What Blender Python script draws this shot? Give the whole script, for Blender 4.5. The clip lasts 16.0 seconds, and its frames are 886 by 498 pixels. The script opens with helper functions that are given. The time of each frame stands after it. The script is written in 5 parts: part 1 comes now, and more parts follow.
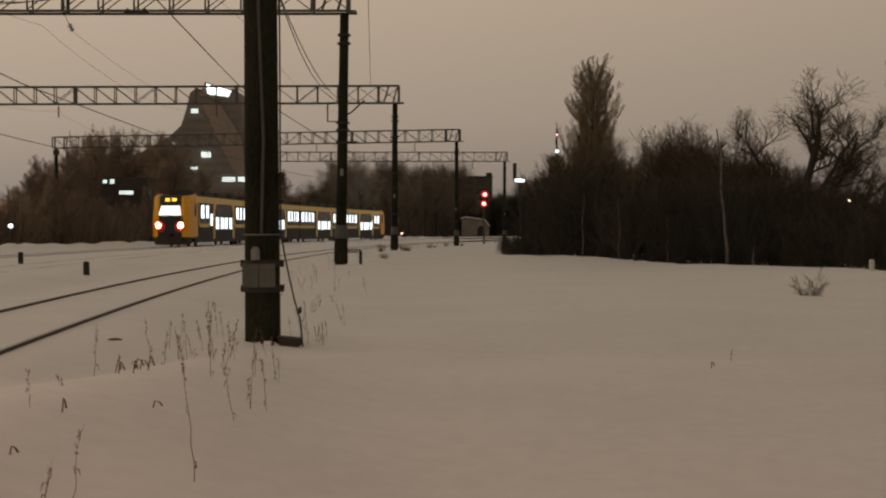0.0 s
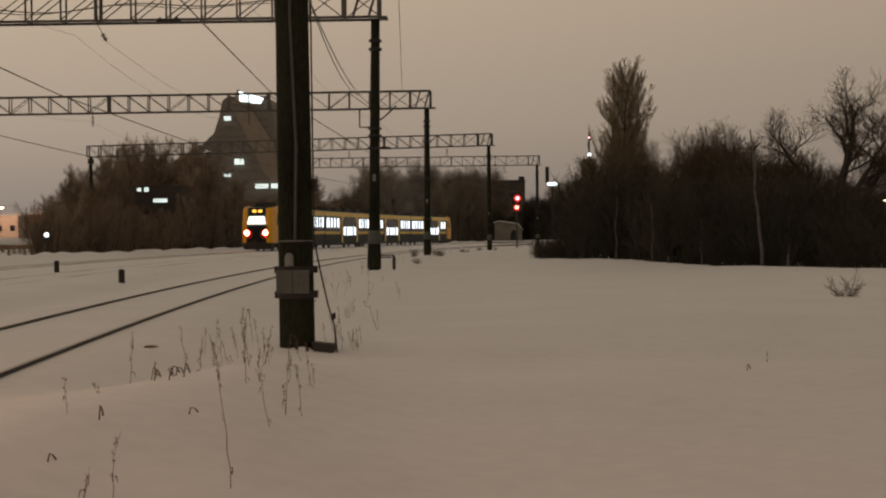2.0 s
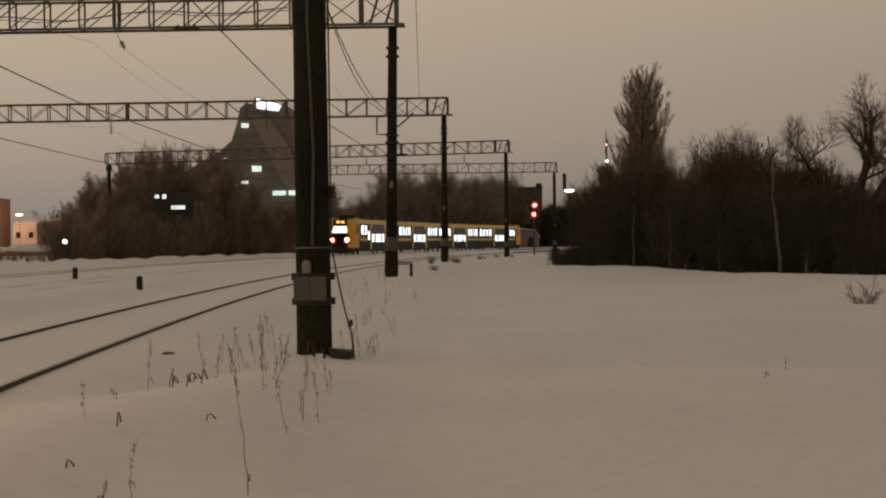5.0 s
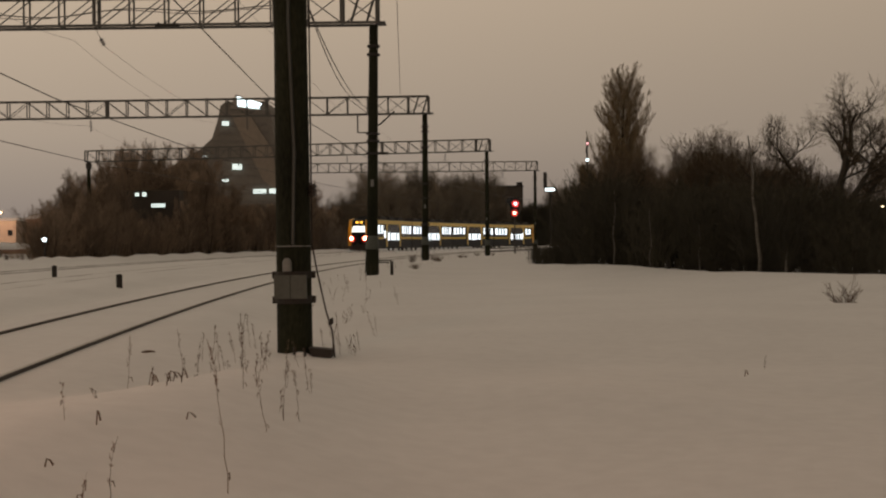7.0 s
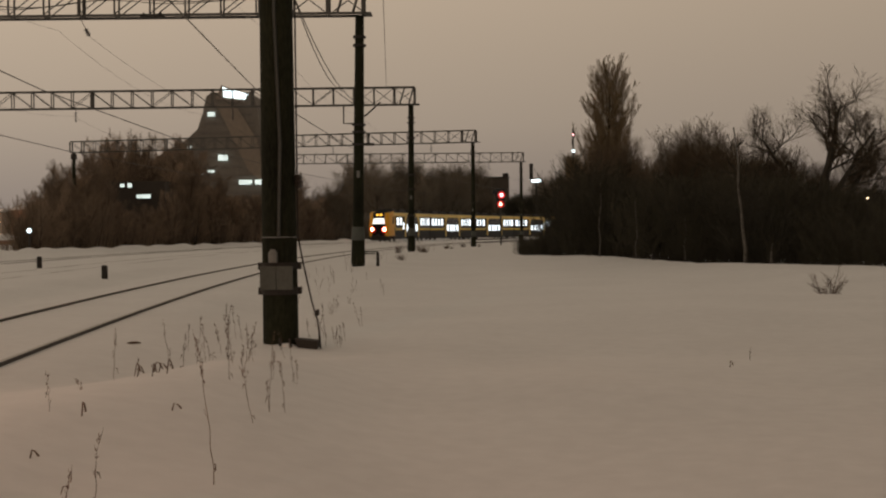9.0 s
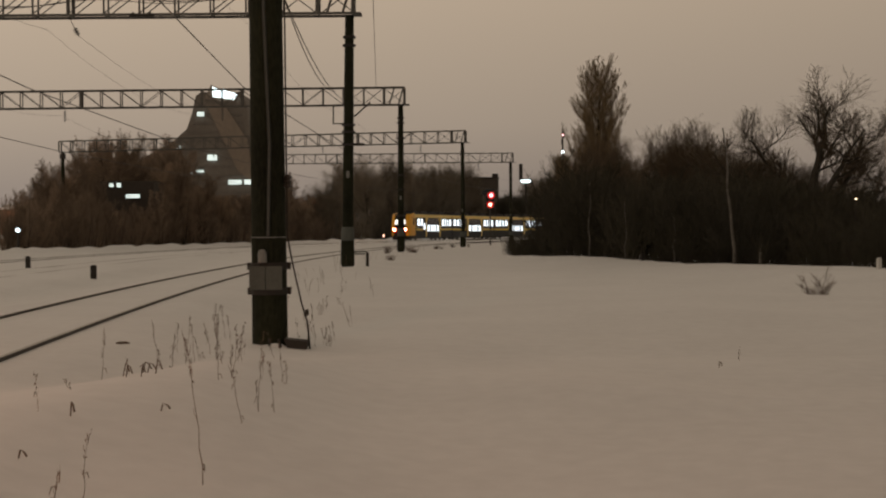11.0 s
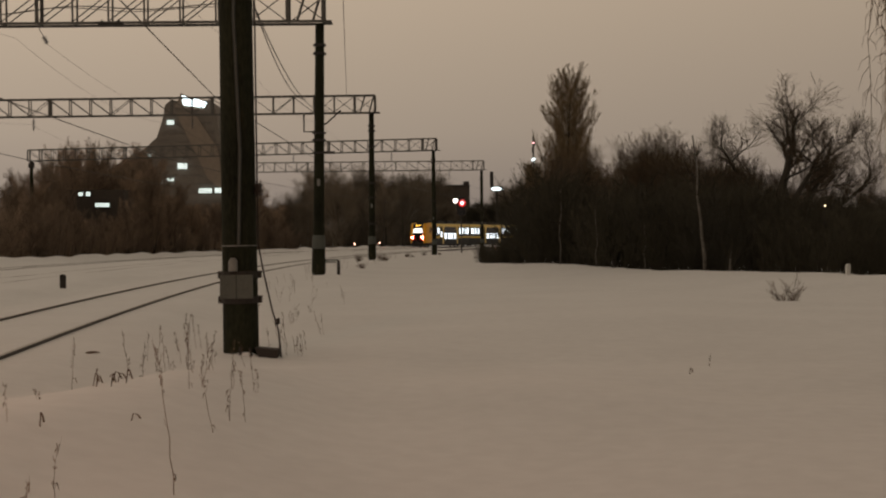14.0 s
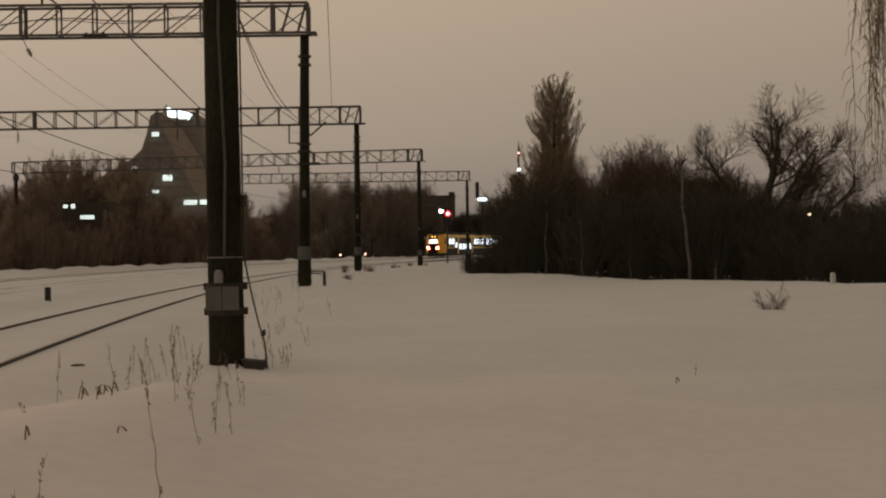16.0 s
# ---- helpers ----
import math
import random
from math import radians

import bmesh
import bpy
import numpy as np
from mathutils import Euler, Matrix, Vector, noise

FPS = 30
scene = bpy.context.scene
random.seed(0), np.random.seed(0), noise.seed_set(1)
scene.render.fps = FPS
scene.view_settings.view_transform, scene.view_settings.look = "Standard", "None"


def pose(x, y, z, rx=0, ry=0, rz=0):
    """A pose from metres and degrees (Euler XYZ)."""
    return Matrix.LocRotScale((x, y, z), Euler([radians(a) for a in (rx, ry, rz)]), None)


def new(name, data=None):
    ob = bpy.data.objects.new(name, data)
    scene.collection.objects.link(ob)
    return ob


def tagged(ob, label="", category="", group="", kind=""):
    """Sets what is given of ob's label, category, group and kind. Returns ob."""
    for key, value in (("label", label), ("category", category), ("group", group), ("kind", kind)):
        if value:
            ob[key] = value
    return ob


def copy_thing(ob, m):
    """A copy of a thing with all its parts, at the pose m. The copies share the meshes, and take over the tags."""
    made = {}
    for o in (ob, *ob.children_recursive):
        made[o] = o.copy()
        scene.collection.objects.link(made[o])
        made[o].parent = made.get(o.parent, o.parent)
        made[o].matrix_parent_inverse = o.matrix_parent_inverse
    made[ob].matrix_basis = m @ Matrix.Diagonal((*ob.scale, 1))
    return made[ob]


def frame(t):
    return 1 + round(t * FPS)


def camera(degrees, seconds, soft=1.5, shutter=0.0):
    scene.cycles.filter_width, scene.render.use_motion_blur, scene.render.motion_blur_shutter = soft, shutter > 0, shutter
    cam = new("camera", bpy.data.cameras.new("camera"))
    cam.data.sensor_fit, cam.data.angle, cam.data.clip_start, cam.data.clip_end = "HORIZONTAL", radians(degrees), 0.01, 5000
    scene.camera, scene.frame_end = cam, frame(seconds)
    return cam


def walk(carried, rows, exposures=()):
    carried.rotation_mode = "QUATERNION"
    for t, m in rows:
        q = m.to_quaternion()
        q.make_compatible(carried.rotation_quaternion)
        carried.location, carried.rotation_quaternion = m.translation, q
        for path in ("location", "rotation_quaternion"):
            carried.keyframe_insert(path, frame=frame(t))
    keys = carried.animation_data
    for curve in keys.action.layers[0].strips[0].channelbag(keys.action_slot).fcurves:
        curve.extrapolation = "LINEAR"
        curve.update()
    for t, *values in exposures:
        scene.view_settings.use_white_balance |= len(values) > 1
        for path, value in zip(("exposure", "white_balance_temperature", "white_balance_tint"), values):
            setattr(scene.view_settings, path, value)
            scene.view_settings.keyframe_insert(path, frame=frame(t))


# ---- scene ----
# camera: held by hand at one spot, turned a little
cam = camera(34.83, 16.0, soft=2.15)
EYE = (0.0, 0.0, 1.13)
TURNS = [
    (0.0, 89.267, 0.000, 0.000), (0.5, 89.334, 0.070, 0.155), (1.0, 89.343, 0.511, 0.606),
    (1.5, 89.398, 0.671, 0.951), (2.0, 89.459, 0.608, 1.338), (2.5, 89.509, 0.394, 1.525),
    (3.0, 89.545, 0.238, 1.737), (3.5, 89.614, 0.290, 1.948), (4.0, 89.698, 0.585, 2.160),
    (6.5, 89.753, 0.495, 1.535), (7.0, 89.677, 0.516, 1.253), (7.5, 89.589, 0.636, 1.073),
    (8.0, 89.507, 0.722, 0.971), (8.5, 89.417, 0.766, 0.857), (9.0, 89.312, 0.494, 0.687),
    (11.5, 89.332, 0.533, 0.090), (12.0, 89.368, 0.692, -0.154), (12.5, 89.425, 0.765, -0.397),
    (13.0, 89.458, 0.672, -0.593), (13.5, 89.521, 0.612, -0.778), (14.0, 89.628, 0.615, -0.906),
    (14.5, 89.736, 0.567, -1.029), (15.0, 89.854, 0.663, -1.191), (15.5, 89.941, 0.749, -1.376),
    (16.0, 90.051, 0.891, -1.479)]
walk(cam, [(t, pose(*EYE, rx, ry, rz)) for t, rx, ry, rz in TURNS])

# light: a low overcast night sky lit from below by the town
world = bpy.data.worlds.new("night_sky")
scene.world = world
world.use_nodes = True
wn, wl = world.node_tree.nodes, world.node_tree.links
wtc, wsep, wramp = wn.new("ShaderNodeTexCoord"), wn.new("ShaderNodeSeparateXYZ"), wn.new("ShaderNodeValToRGB")
wl.new(wtc.outputs["Generated"], wsep.inputs[0])
wl.new(wsep.outputs["Z"], wramp.inputs[0])
wramp.color_ramp.elements[0].position, wramp.color_ramp.elements[0].color = 0.0, (0.205, 0.17, 0.152, 1)
wramp.color_ramp.elements[1].position, wramp.color_ramp.elements[1].color = 0.17, (0.458, 0.360, 0.266, 1)
low_sky = wramp.color_ramp.elements.new(0.075)
low_sky.color = (0.352, 0.283, 0.220, 1)
zen = wramp.color_ramp.elements.new(0.75)
zen.color = (0.234, 0.190, 0.145, 1)
wl.new(wramp.outputs[0], wn["Background"].inputs["Color"])
# the glow of the town fades toward the open side
wside = wn.new("ShaderNodeMapRange")
wside.inputs["From Min"].default_value, wside.inputs["From Max"].default_value = -1, 1
wside.inputs["To Min"].default_value, wside.inputs["To Max"].default_value = 1.45, 0.55
wl.new(wsep.outputs["X"], wside.inputs[0])
wl.new(wside.outputs[0], wn["Background"].inputs["Strength"])


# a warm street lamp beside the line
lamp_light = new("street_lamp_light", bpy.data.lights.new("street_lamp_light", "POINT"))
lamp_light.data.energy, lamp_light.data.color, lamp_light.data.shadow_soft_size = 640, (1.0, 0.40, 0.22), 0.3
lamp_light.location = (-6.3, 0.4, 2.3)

town_light = new("town_lamp_light", bpy.data.lights.new("town_lamp_light", "POINT"))
town_light.data.energy, town_light.data.color, town_light.data.shadow_soft_size = 2000, (1.0, 0.52, 0.30), 0.5
town_light.location = (-101.5, 293.5, 7.4)


# ---- materials ----
def mat(name, color, rough=0.6, metal=0.0, vary=0.25, scale=3.0, fine=40.0, bump=0.0, emit=None, power=0.0, stretch=None, island=0.0, dist=0.02):
    """A surface with blotches at one scale, grain at another, and fine relief."""
    m = bpy.data.materials.new(name)
    m.use_nodes = True
    n, l = m.node_tree.nodes, m.node_tree.links
    b = n["Principled BSDF"]
    tc = n.new("ShaderNodeTexCoord")
    src = tc.outputs["Object"]
    if stretch:
        mp = n.new("ShaderNodeMapping")
        mp.inputs["Scale"].default_value = stretch
        l.new(src, mp.inputs[0])
        src = mp.outputs[0]
    n1, n2 = n.new("ShaderNodeTexNoise"), n.new("ShaderNodeTexNoise")
    n1.inputs["Scale"].default_value, n2.inputs["Scale"].default_value = scale, fine
    n1.inputs["Detail"].default_value, n2.inputs["Detail"].default_value = 4, 3
    l.new(src, n1.inputs["Vector"])
    l.new(src, n2.inputs["Vector"])
    add = n.new("ShaderNodeMath")
    add.operation = "ADD"
    l.new(n1.outputs[0], add.inputs[0])
    l.new(n2.outputs[0], add.inputs[1])
    val = n.new("ShaderNodeMapRange")
    val.inputs["From Min"].default_value, val.inputs["From Max"].default_value = 0.6, 1.4
    val.inputs["To Min"].default_value, val.inputs["To Max"].default_value = 1 - vary, 1 + vary
    l.new(add.outputs[0], val.inputs[0])
    out = val.outputs[0]
    if island:
        oi, mr, mu = n.new("ShaderNodeObjectInfo"), n.new("ShaderNodeMapRange"), n.new("ShaderNodeMath")
        mr.inputs["To Min"].default_value, mr.inputs["To Max"].default_value = 1 - min(island, 0.5), 1 + min(island, 0.5)
        mu.operation = "MULTIPLY"
        l.new(oi.outputs["Random"], mr.inputs[0])
        l.new(mr.outputs[0], mu.inputs[0])
        l.new(out, mu.inputs[1])
        out = mu.outputs[0]
    mix = n.new("ShaderNodeVectorMath")
    mix.operation = "SCALE"
    mix.inputs[0].default_value = color
    l.new(out, mix.inputs["Scale"])
    l.new(mix.outputs[0], b.inputs["Base Color"])
    b.inputs["Roughness"].default_value, b.inputs["Metallic"].default_value = rough, metal
    if bump:
        bp = n.new("ShaderNodeBump")
        bp.inputs["Strength"].default_value, bp.inputs["Distance"].default_value = bump, dist
        l.new(add.outputs[0], bp.inputs["Height"])
        l.new(bp.outputs[0], b.inputs["Normal"])
    if emit:
        b.inputs["Emission Color"].default_value = (*emit, 1)
        mp2 = n.new("ShaderNodeMath")
        mp2.operation = "MULTIPLY"
        mp2.inputs[1].default_value = power
        l.new(out, mp2.inputs[0])
        l.new(mp2.outputs[0], b.inputs["Emission Strength"])
    return m


SNOW = mat("snow", (0.735, 0.745, 0.755), 0.6, 0, 0.08, 0.35, 5.0, 0.07, dist=0.05)
SNOW.node_tree.nodes["Principled BSDF"].inputs["Sheen Weight"].default_value = 0.28
SNOW.node_tree.nodes["Principled BSDF"].inputs["Sheen Roughness"].default_value = 0.45
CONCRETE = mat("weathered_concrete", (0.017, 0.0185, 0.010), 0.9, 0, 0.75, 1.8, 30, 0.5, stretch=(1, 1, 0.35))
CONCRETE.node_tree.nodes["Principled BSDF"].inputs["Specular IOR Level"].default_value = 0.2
CONCRETE_PALE = mat("pale_concrete", (0.20, 0.20, 0.19), 0.9, 0, 0.25, 3, 40, 0.3)
STEEL = mat("painted_truss_steel", (0.09, 0.085, 0.078), 0.6, 0.3, 0.3, 2, 30, 0.2, island=0.25)
STEEL_DARK = mat("dark_rusty_steel", (0.035, 0.03, 0.026), 0.7, 0.3, 0.4, 4, 50, 0.3)
ZINC = mat("galvanised_strip", (0.060, 0.066, 0.062), 0.55, 0.5, 0.25, 3, 40, 0.2)
PLATE = mat("grey_painted_plate", (0.082, 0.090, 0.080), 0.6, 0.2, 0.3, 5, 60, 0.2)
RAIL = mat("rail_rust", (0.045, 0.033, 0.026), 0.6, 0.4, 0.35, 3, 50, 0.3)
RAILHEAD = mat("rail_head", (0.30, 0.28, 0.26), 0.3, 0.9, 0.15, 3, 50)
WIRE = mat("wire_copper_dark", (0.06, 0.052, 0.045), 0.6, 0.4, 0.2, 1, 20)
INSUL = mat("brown_insulator_glaze", (0.04, 0.03, 0.025), 0.3, 0, 0.2, 10, 60)
BARK = mat("dark_wet_bark", (0.036, 0.030, 0.022), 0.9, 0, 0.35, 3, 30, 0.3, island=0.25)
TWIG = mat("bare_twigs", (0.040, 0.035, 0.021), 0.9, 0, 0.35, 0.5, 8, island=0.25)
# these two lighter twig tones have distance haze mixed into the colour
TWIG_FAR = mat("far_hazed_twigs", (0.135, 0.110, 0.080), 0.9, 0, 0.35, 0.4, 8, island=0.5)
TWIG_HAZED = mat("hazed_brown_twigs", (0.215, 0.158, 0.112), 0.9, 0, 0.35, 0.4, 8, island=0.5)
TWIG_MID = mat("brown_bare_twigs", (0.095, 0.068, 0.042), 0.9, 0, 0.35, 0.5, 8, island=0.25)
TWIG_GOLD = mat("golden_brown_bare_twigs", (0.19, 0.138, 0.080), 0.9, 0, 0.35, 0.5, 8)
BIRCH = mat("birch_bark", (0.10, 0.09, 0.078), 0.85, 0, 0.8, 2.2, 12, 0.3, stretch=(1, 1, 2.5))
BIRCH_TWIG = mat("drooping_birch_twigs", (0.17, 0.14, 0.10), 0.9, 0, 0.35, 3, 20)
STALK = mat("dry_weed_stalk", (0.115, 0.078, 0.052), 0.9, 0, 0.35, 12, 60, island=0.25)
YELLOW = mat("train_yellow_paint", (0.88, 0.43, 0.015), 0.35, 0, 0.10, 0.7, 8)
SKIRT = mat("train_lemon_yellow_paint", (0.85, 0.58, 0.04), 0.35, 0, 0.10, 0.7, 8)
CREAM = mat("train_pale_yellow_paint", (0.93, 0.68, 0.20), 0.4, 0, 0.10, 0.7, 8)
GREY = mat("train_anthracite_paint", (0.013, 0.015, 0.019), 0.65, 0, 0.15, 0.7, 8)
BLACK = mat("train_black_glass", (0.012, 0.012, 0.014), 0.15, 0, 0.1, 1, 8)
ROOFGREY = mat("train_roof_equipment", (0.045, 0.045, 0.045), 0.7, 0.2, 0.3, 1, 12)
LIT = mat("lit_train_window", (0.6, 0.62, 0.65), 0.2, 0, 0.55, 1.6, 5, emit=(0.86, 0.95, 1.0), power=1.8, stretch=(1, 1, 0.12))
LITCAB = mat("lit_cab_window", (0.7, 0.7, 0.66), 0.2, 0, 0.12, 1, 4, emit=(1.0, 0.97, 0.86), power=1.3)
TAIL = mat("tail_light", (0.8, 0.2, 0.1), 0.3, 0, 0.02, 1, 4, emit=(1.0, 0.20, 0.11), power=40.0)
# rim and discs glow red to stand in for the lamp's bloom
TAILRIM = mat("tail_light_red_halo", (0.8, 0.02, 0.01), 0.3, 0, 0.02, 1, 4, emit=(1.0, 0.06, 0.02), power=1.1)
TAILGLOW = mat("tail_light_outer_bloom", (0.5, 0.02, 0.01), 0.3, 0, 0.2, 3, 9, emit=(1.0, 0.02, 0.008), power=0.022)
TAILGLOW2 = mat("tail_light_inner_bloom", (0.5, 0.02, 0.01), 0.3, 0, 0.2, 3, 9, emit=(1.0, 0.02, 0.008), power=0.13)
AMBER = mat("amber_display", (0.8, 0.4, 0.05), 0.4, 0, 0.1, 9, 30, emit=(1.0, 0.50, 0.05), power=2.0)
HEAD = mat("head_light", (0.9, 0.9, 0.95), 0.3, 0, 0.02, 1, 4, emit=(0.80, 0.90, 1.0), power=5000.0)
REDLAMP = mat("red_signal_lens", (0.8, 0.05, 0.05), 0.3, 0, 0.02, 1, 4, emit=(1.0, 0.42, 0.44), power=4.0)
WHITELAMP = mat("white_signal_lens", (0.9, 0.85, 0.8), 0.3, 0, 0.02, 1, 4, emit=(1.0, 0.86, 0.80), power=4.0)
COOLLAMP = mat("cool_white_luminaire", (0.9, 0.95, 1), 0.3, 0, 0.05, 1, 4, emit=(0.78, 0.95, 1.0), power=3.0)
WARMLAMP = mat("warm_luminaire", (1, 0.8, 0.5), 0.3, 0, 0.05, 1, 4, emit=(1.0, 0.75, 0.45), power=3.0)
WINLIT = mat("lit_building_window", (0.7, 0.75, 0.72), 0.3, 0, 0.3, 0.5, 2, emit=(0.85, 1.0, 0.95), power=0.9)
FACADE = mat("hazy_stone_facade", (0.16, 0.14, 0.12), 0.7, 0, 0.2, 0.05, 0.6)
FACADE_PALE = mat("pale_glass_facade", (0.215, 0.172, 0.135), 0.5, 0, 0.15, 0.05, 0.6)
FACADE_DARK = mat("shaded_window_band", (0.132, 0.115, 0.10), 0.5, 0, 0.25, 0.05, 0.6)
DARKWALL = mat("dark_brick_building", (0.055, 0.045, 0.037), 0.9, 0, 0.3, 0.3, 4)
PLASTER = mat("pale_plaster", (0.42, 0.38, 0.33), 0.9, 0, 0.2, 0.4, 6)
PLASTER_DIM = mat("dull_plaster", (0.20, 0.18, 0.15), 0.9, 0, 0.45, 0.4, 6)
BRICKRED = mat("red_brown_plaster", (0.28, 0.17, 0.12), 0.9, 0, 0.2, 0.4, 6)
WHITEPOST = mat("white_painted_post", (0.6, 0.6, 0.58), 0.8, 0, 0.2, 6, 40)


# ---- mesh tools ----
class Shape:
    """Collects faces of one mesh."""

    def __init__(self):
        self.v, self.f = [], []

    def box(self, c, size, rz=0.0, m=None):
        hx, hy, hz = size[0] / 2, size[1] / 2, size[2] / 2
        r = m if m is not None else Matrix.Rotation(rz, 3, "Z")
        k, c = len(self.v), Vector(c)
        for x in (-hx, hx):
            for y in (-hy, hy):
                for z in (-hz, hz):
                    self.v.append(tuple(c + r @ Vector((x, y, z))))
        for q in ((0, 1, 3, 2), (4, 6, 7, 5), (0, 4, 5, 1), (2, 3, 7, 6), (0, 2, 6, 4), (1, 5, 7, 3)):
            self.f.append(tuple(k + i for i in q))
        return self

    def tube(self, pts, radii, n=4, caps=True):
        pts = [Vector(p) for p in pts]
        k = len(self.v)
        for i, p in enumerate(pts):
            d = (pts[min(i + 1, len(pts) - 1)] - pts[max(i - 1, 0)])
            d = d.normalized() if d.length > 1e-9 else Vector((0, 0, 1))
            a = Vector((1, 0, 0)) if abs(d.x) < 0.8 else Vector((0, 1, 0))
            u = d.cross(a).normalized()
            w = d.cross(u)
            r = radii[i] if isinstance(radii, (list, tuple)) else radii
            for j in range(n):
                t = 2 * math.pi * j / n
                self.v.append(tuple(p + u * (r * math.cos(t)) + w * (r * math.sin(t))))
        for i in range(len(pts) - 1):
            for j in range(n):
                a, b = k + i * n + j, k + i * n + (j + 1) % n
                self.f.append((a, b, b + n, a + n))
        if caps and n > 2:
            self.f.append(tuple(range(k + n - 1, k - 1, -1)))
            e = k + (len(pts) - 1) * n
            self.f.append(tuple(range(e, e + n)))
        return self

    def loft(self, rings):
        """Skins closed rings of equal length, capped."""
        k, n = len(self.v), len(rings[0])
        for r in rings:
            self.v += [tuple(p) for p in r]
        for i in range(len(rings) - 1):
            for j in range(n):
                a, b = k + i * n + j, k + i * n + (j + 1) % n
                self.f.append((a, b, b + n, a + n))
        self.f.append(tuple(range(k + n - 1, k - 1, -1)))
        e = k + (len(rings) - 1) * n
        self.f.append(tuple(range(e, e + n)))
        return self

    def mesh(self, name, material, smooth=False):
        me = bpy.data.meshes.new(name)
        me.from_pydata(self.v, [], self.f)
        me.materials.append(material)
        bm = bmesh.new()
        bm.from_mesh(me)
        if len(bm.faces) < 60000:
            bmesh.ops.recalc_face_normals(bm, faces=bm.faces)
        bm.to_mesh(me)
        bm.free()
        if smooth:
            me.polygons.foreach_set("use_smooth", [True] * len(me.polygons))
        return me


def part(name, shape, material, parent, label="", smooth=False):
    """One mesh object under a thing; shape is a Shape or a finished mesh."""
    me = shape if isinstance(shape, bpy.types.Mesh) else shape.mesh(name, material, smooth)
    ob = new(name, me)
    ob.parent = parent
    if label:
        ob["label"] = label
    return ob


def thing(name, label, category, m=None, group="", kind="", shape=None, material=None, smooth=False):
    """A top-level thing: an Empty at its base, or one mesh."""
    ob = new(name, shape.mesh(name, material, smooth) if shape else None)
    ob.matrix_world = m if m is not None else Matrix()
    return tagged(ob, label, category, group, kind)


# ---- plan: tracks and ground ----
def near_track(y):
    return -6.9 + 0.00095 * (y - 58) ** 2


def mid_track(y):
    return -14.9 + 0.0009 * (y - 78) ** 2


def train_track(y):
    return -23.6 + 0.00082 * (y - 91) ** 2 + 0.00075 * max(0.0, y - 215) ** 2


def smooth01(a, b, x):
    t = min(1.0, max(0.0, (x - a) / (b - a)))     # b may lie below a
    return t * t * (3 - 2 * t)


EDGE_X, EDGE_Y = (2.7, 4.35, 6.1, 9.1, 12.0, 17.4, 28.0), (70.5, 64.4, 58.3, 45.2, 39.2, 31.3, 22.6)   # foot of the thicket


def ground(x, y):
    """Height of the snow."""
    yc = min(max(y, -20), 330)
    d = x - near_track(yc)
    # the field falls from the line toward the viewer, and rises to a low crest before the thicket
    near = 1 - smooth01(5, 27, y)
    z = -0.20 - 0.26 * near * smooth01(2.7, 4.6, d)
    # soft drift beside the track's bank
    e = x - (-3.3 + 0.12 * (min(y, 18) - 9.5))
    z += smooth01(-4, 6, y) * (1 - smooth01(10.5, 16.5, y)) * (0.10 * math.exp(-((e - 0.9) / 0.75) ** 2) - 0.11 * math.exp(-(e / 0.55) ** 2))
    # a low ridge before the weeds, steeper on its far side
    e = (y - (12.5 + 2.0 * (x + 2.0))) / 2.2
    z += 0.14 * math.exp(-(e / (0.55 if e > 0 else 1.5)) ** 2) * smooth01(-4.2, -3.2, x) * (1 - smooth01(-1.6, 0.6, x))
    # a drift swept out from the mast over the field
    z += 0.13 * math.exp(-((y - 14.6 + 0.5 * (x + 2.2)) / 1.5) ** 2) * smooth01(-1.5, 0.2, x) * (1 - smooth01(0.5, 5.0, x))
    if x > 0:
        e = (float(np.interp(x, EDGE_X, EDGE_Y)) - y) * 0.7
        z += 0.27 * math.exp(-((e - 0.8) / 5.0) ** 2) * smooth01(0.5, 4.0, x) if e > 0.8 else (0.27 - 0.35 * smooth01(0.8, -2.5, e)) * smooth01(0.5, 4.0, x)
    z += 0.165 * smooth01(0, 0.55, max(1 - abs(d) / 2.6, 0))
    # raised shoulder on which the masts stand
    z += 0.15 * math.exp(-((d - 3.5) / 1.4) ** 2) * smooth01(32, 46, y) * (1 - smooth01(92, 120, y))
    for tr in (mid_track, train_track):
        e = abs(x - tr(yc))
        z += (0.13 if tr is mid_track else -0.05) * smooth01(0, 0.5, max(1 - e / 3.0, 0)) + (0.014 * noise.noise((x * 0.7, y * 0.22, 9)) if e < 1.6 else 0)
    z += 0.20 * math.exp(-((x - near_track(yc) + 3.9) / 1.1) ** 2) * (1 - smooth01(45, 70, y))     # ploughed heap between the lines
    e = x - train_track(yc)
    z += (0.30 + 0.30 * noise.noise((x * 0.3, y * 0.16, 3)) + 0.30 * noise.noise((x * 0.7, y * 0.45, 4))) * math.exp(-((e + 5.2) / 1.6) ** 2)
    off = smooth01(1.0, 2.2, min(abs(d), abs(x - mid_track(yc)), abs(x - train_track(yc))))
    z += off * 0.085 * noise.noise((x * 0.14 + 0.05 * y, y * 0.42, 11)) * (1 - smooth01(30, 50, y))
    z += off * (0.08 * noise.noise((x * 0.16, y * 0.13, 0)) + 0.055 * noise.noise((x * 0.4, y * 0.3, 7)) + 0.012 * noise.noise((x * 1.1, y * 0.8, 5)))
    if abs(d) < 1.1:
        z = min(z, -0.030)
    return z


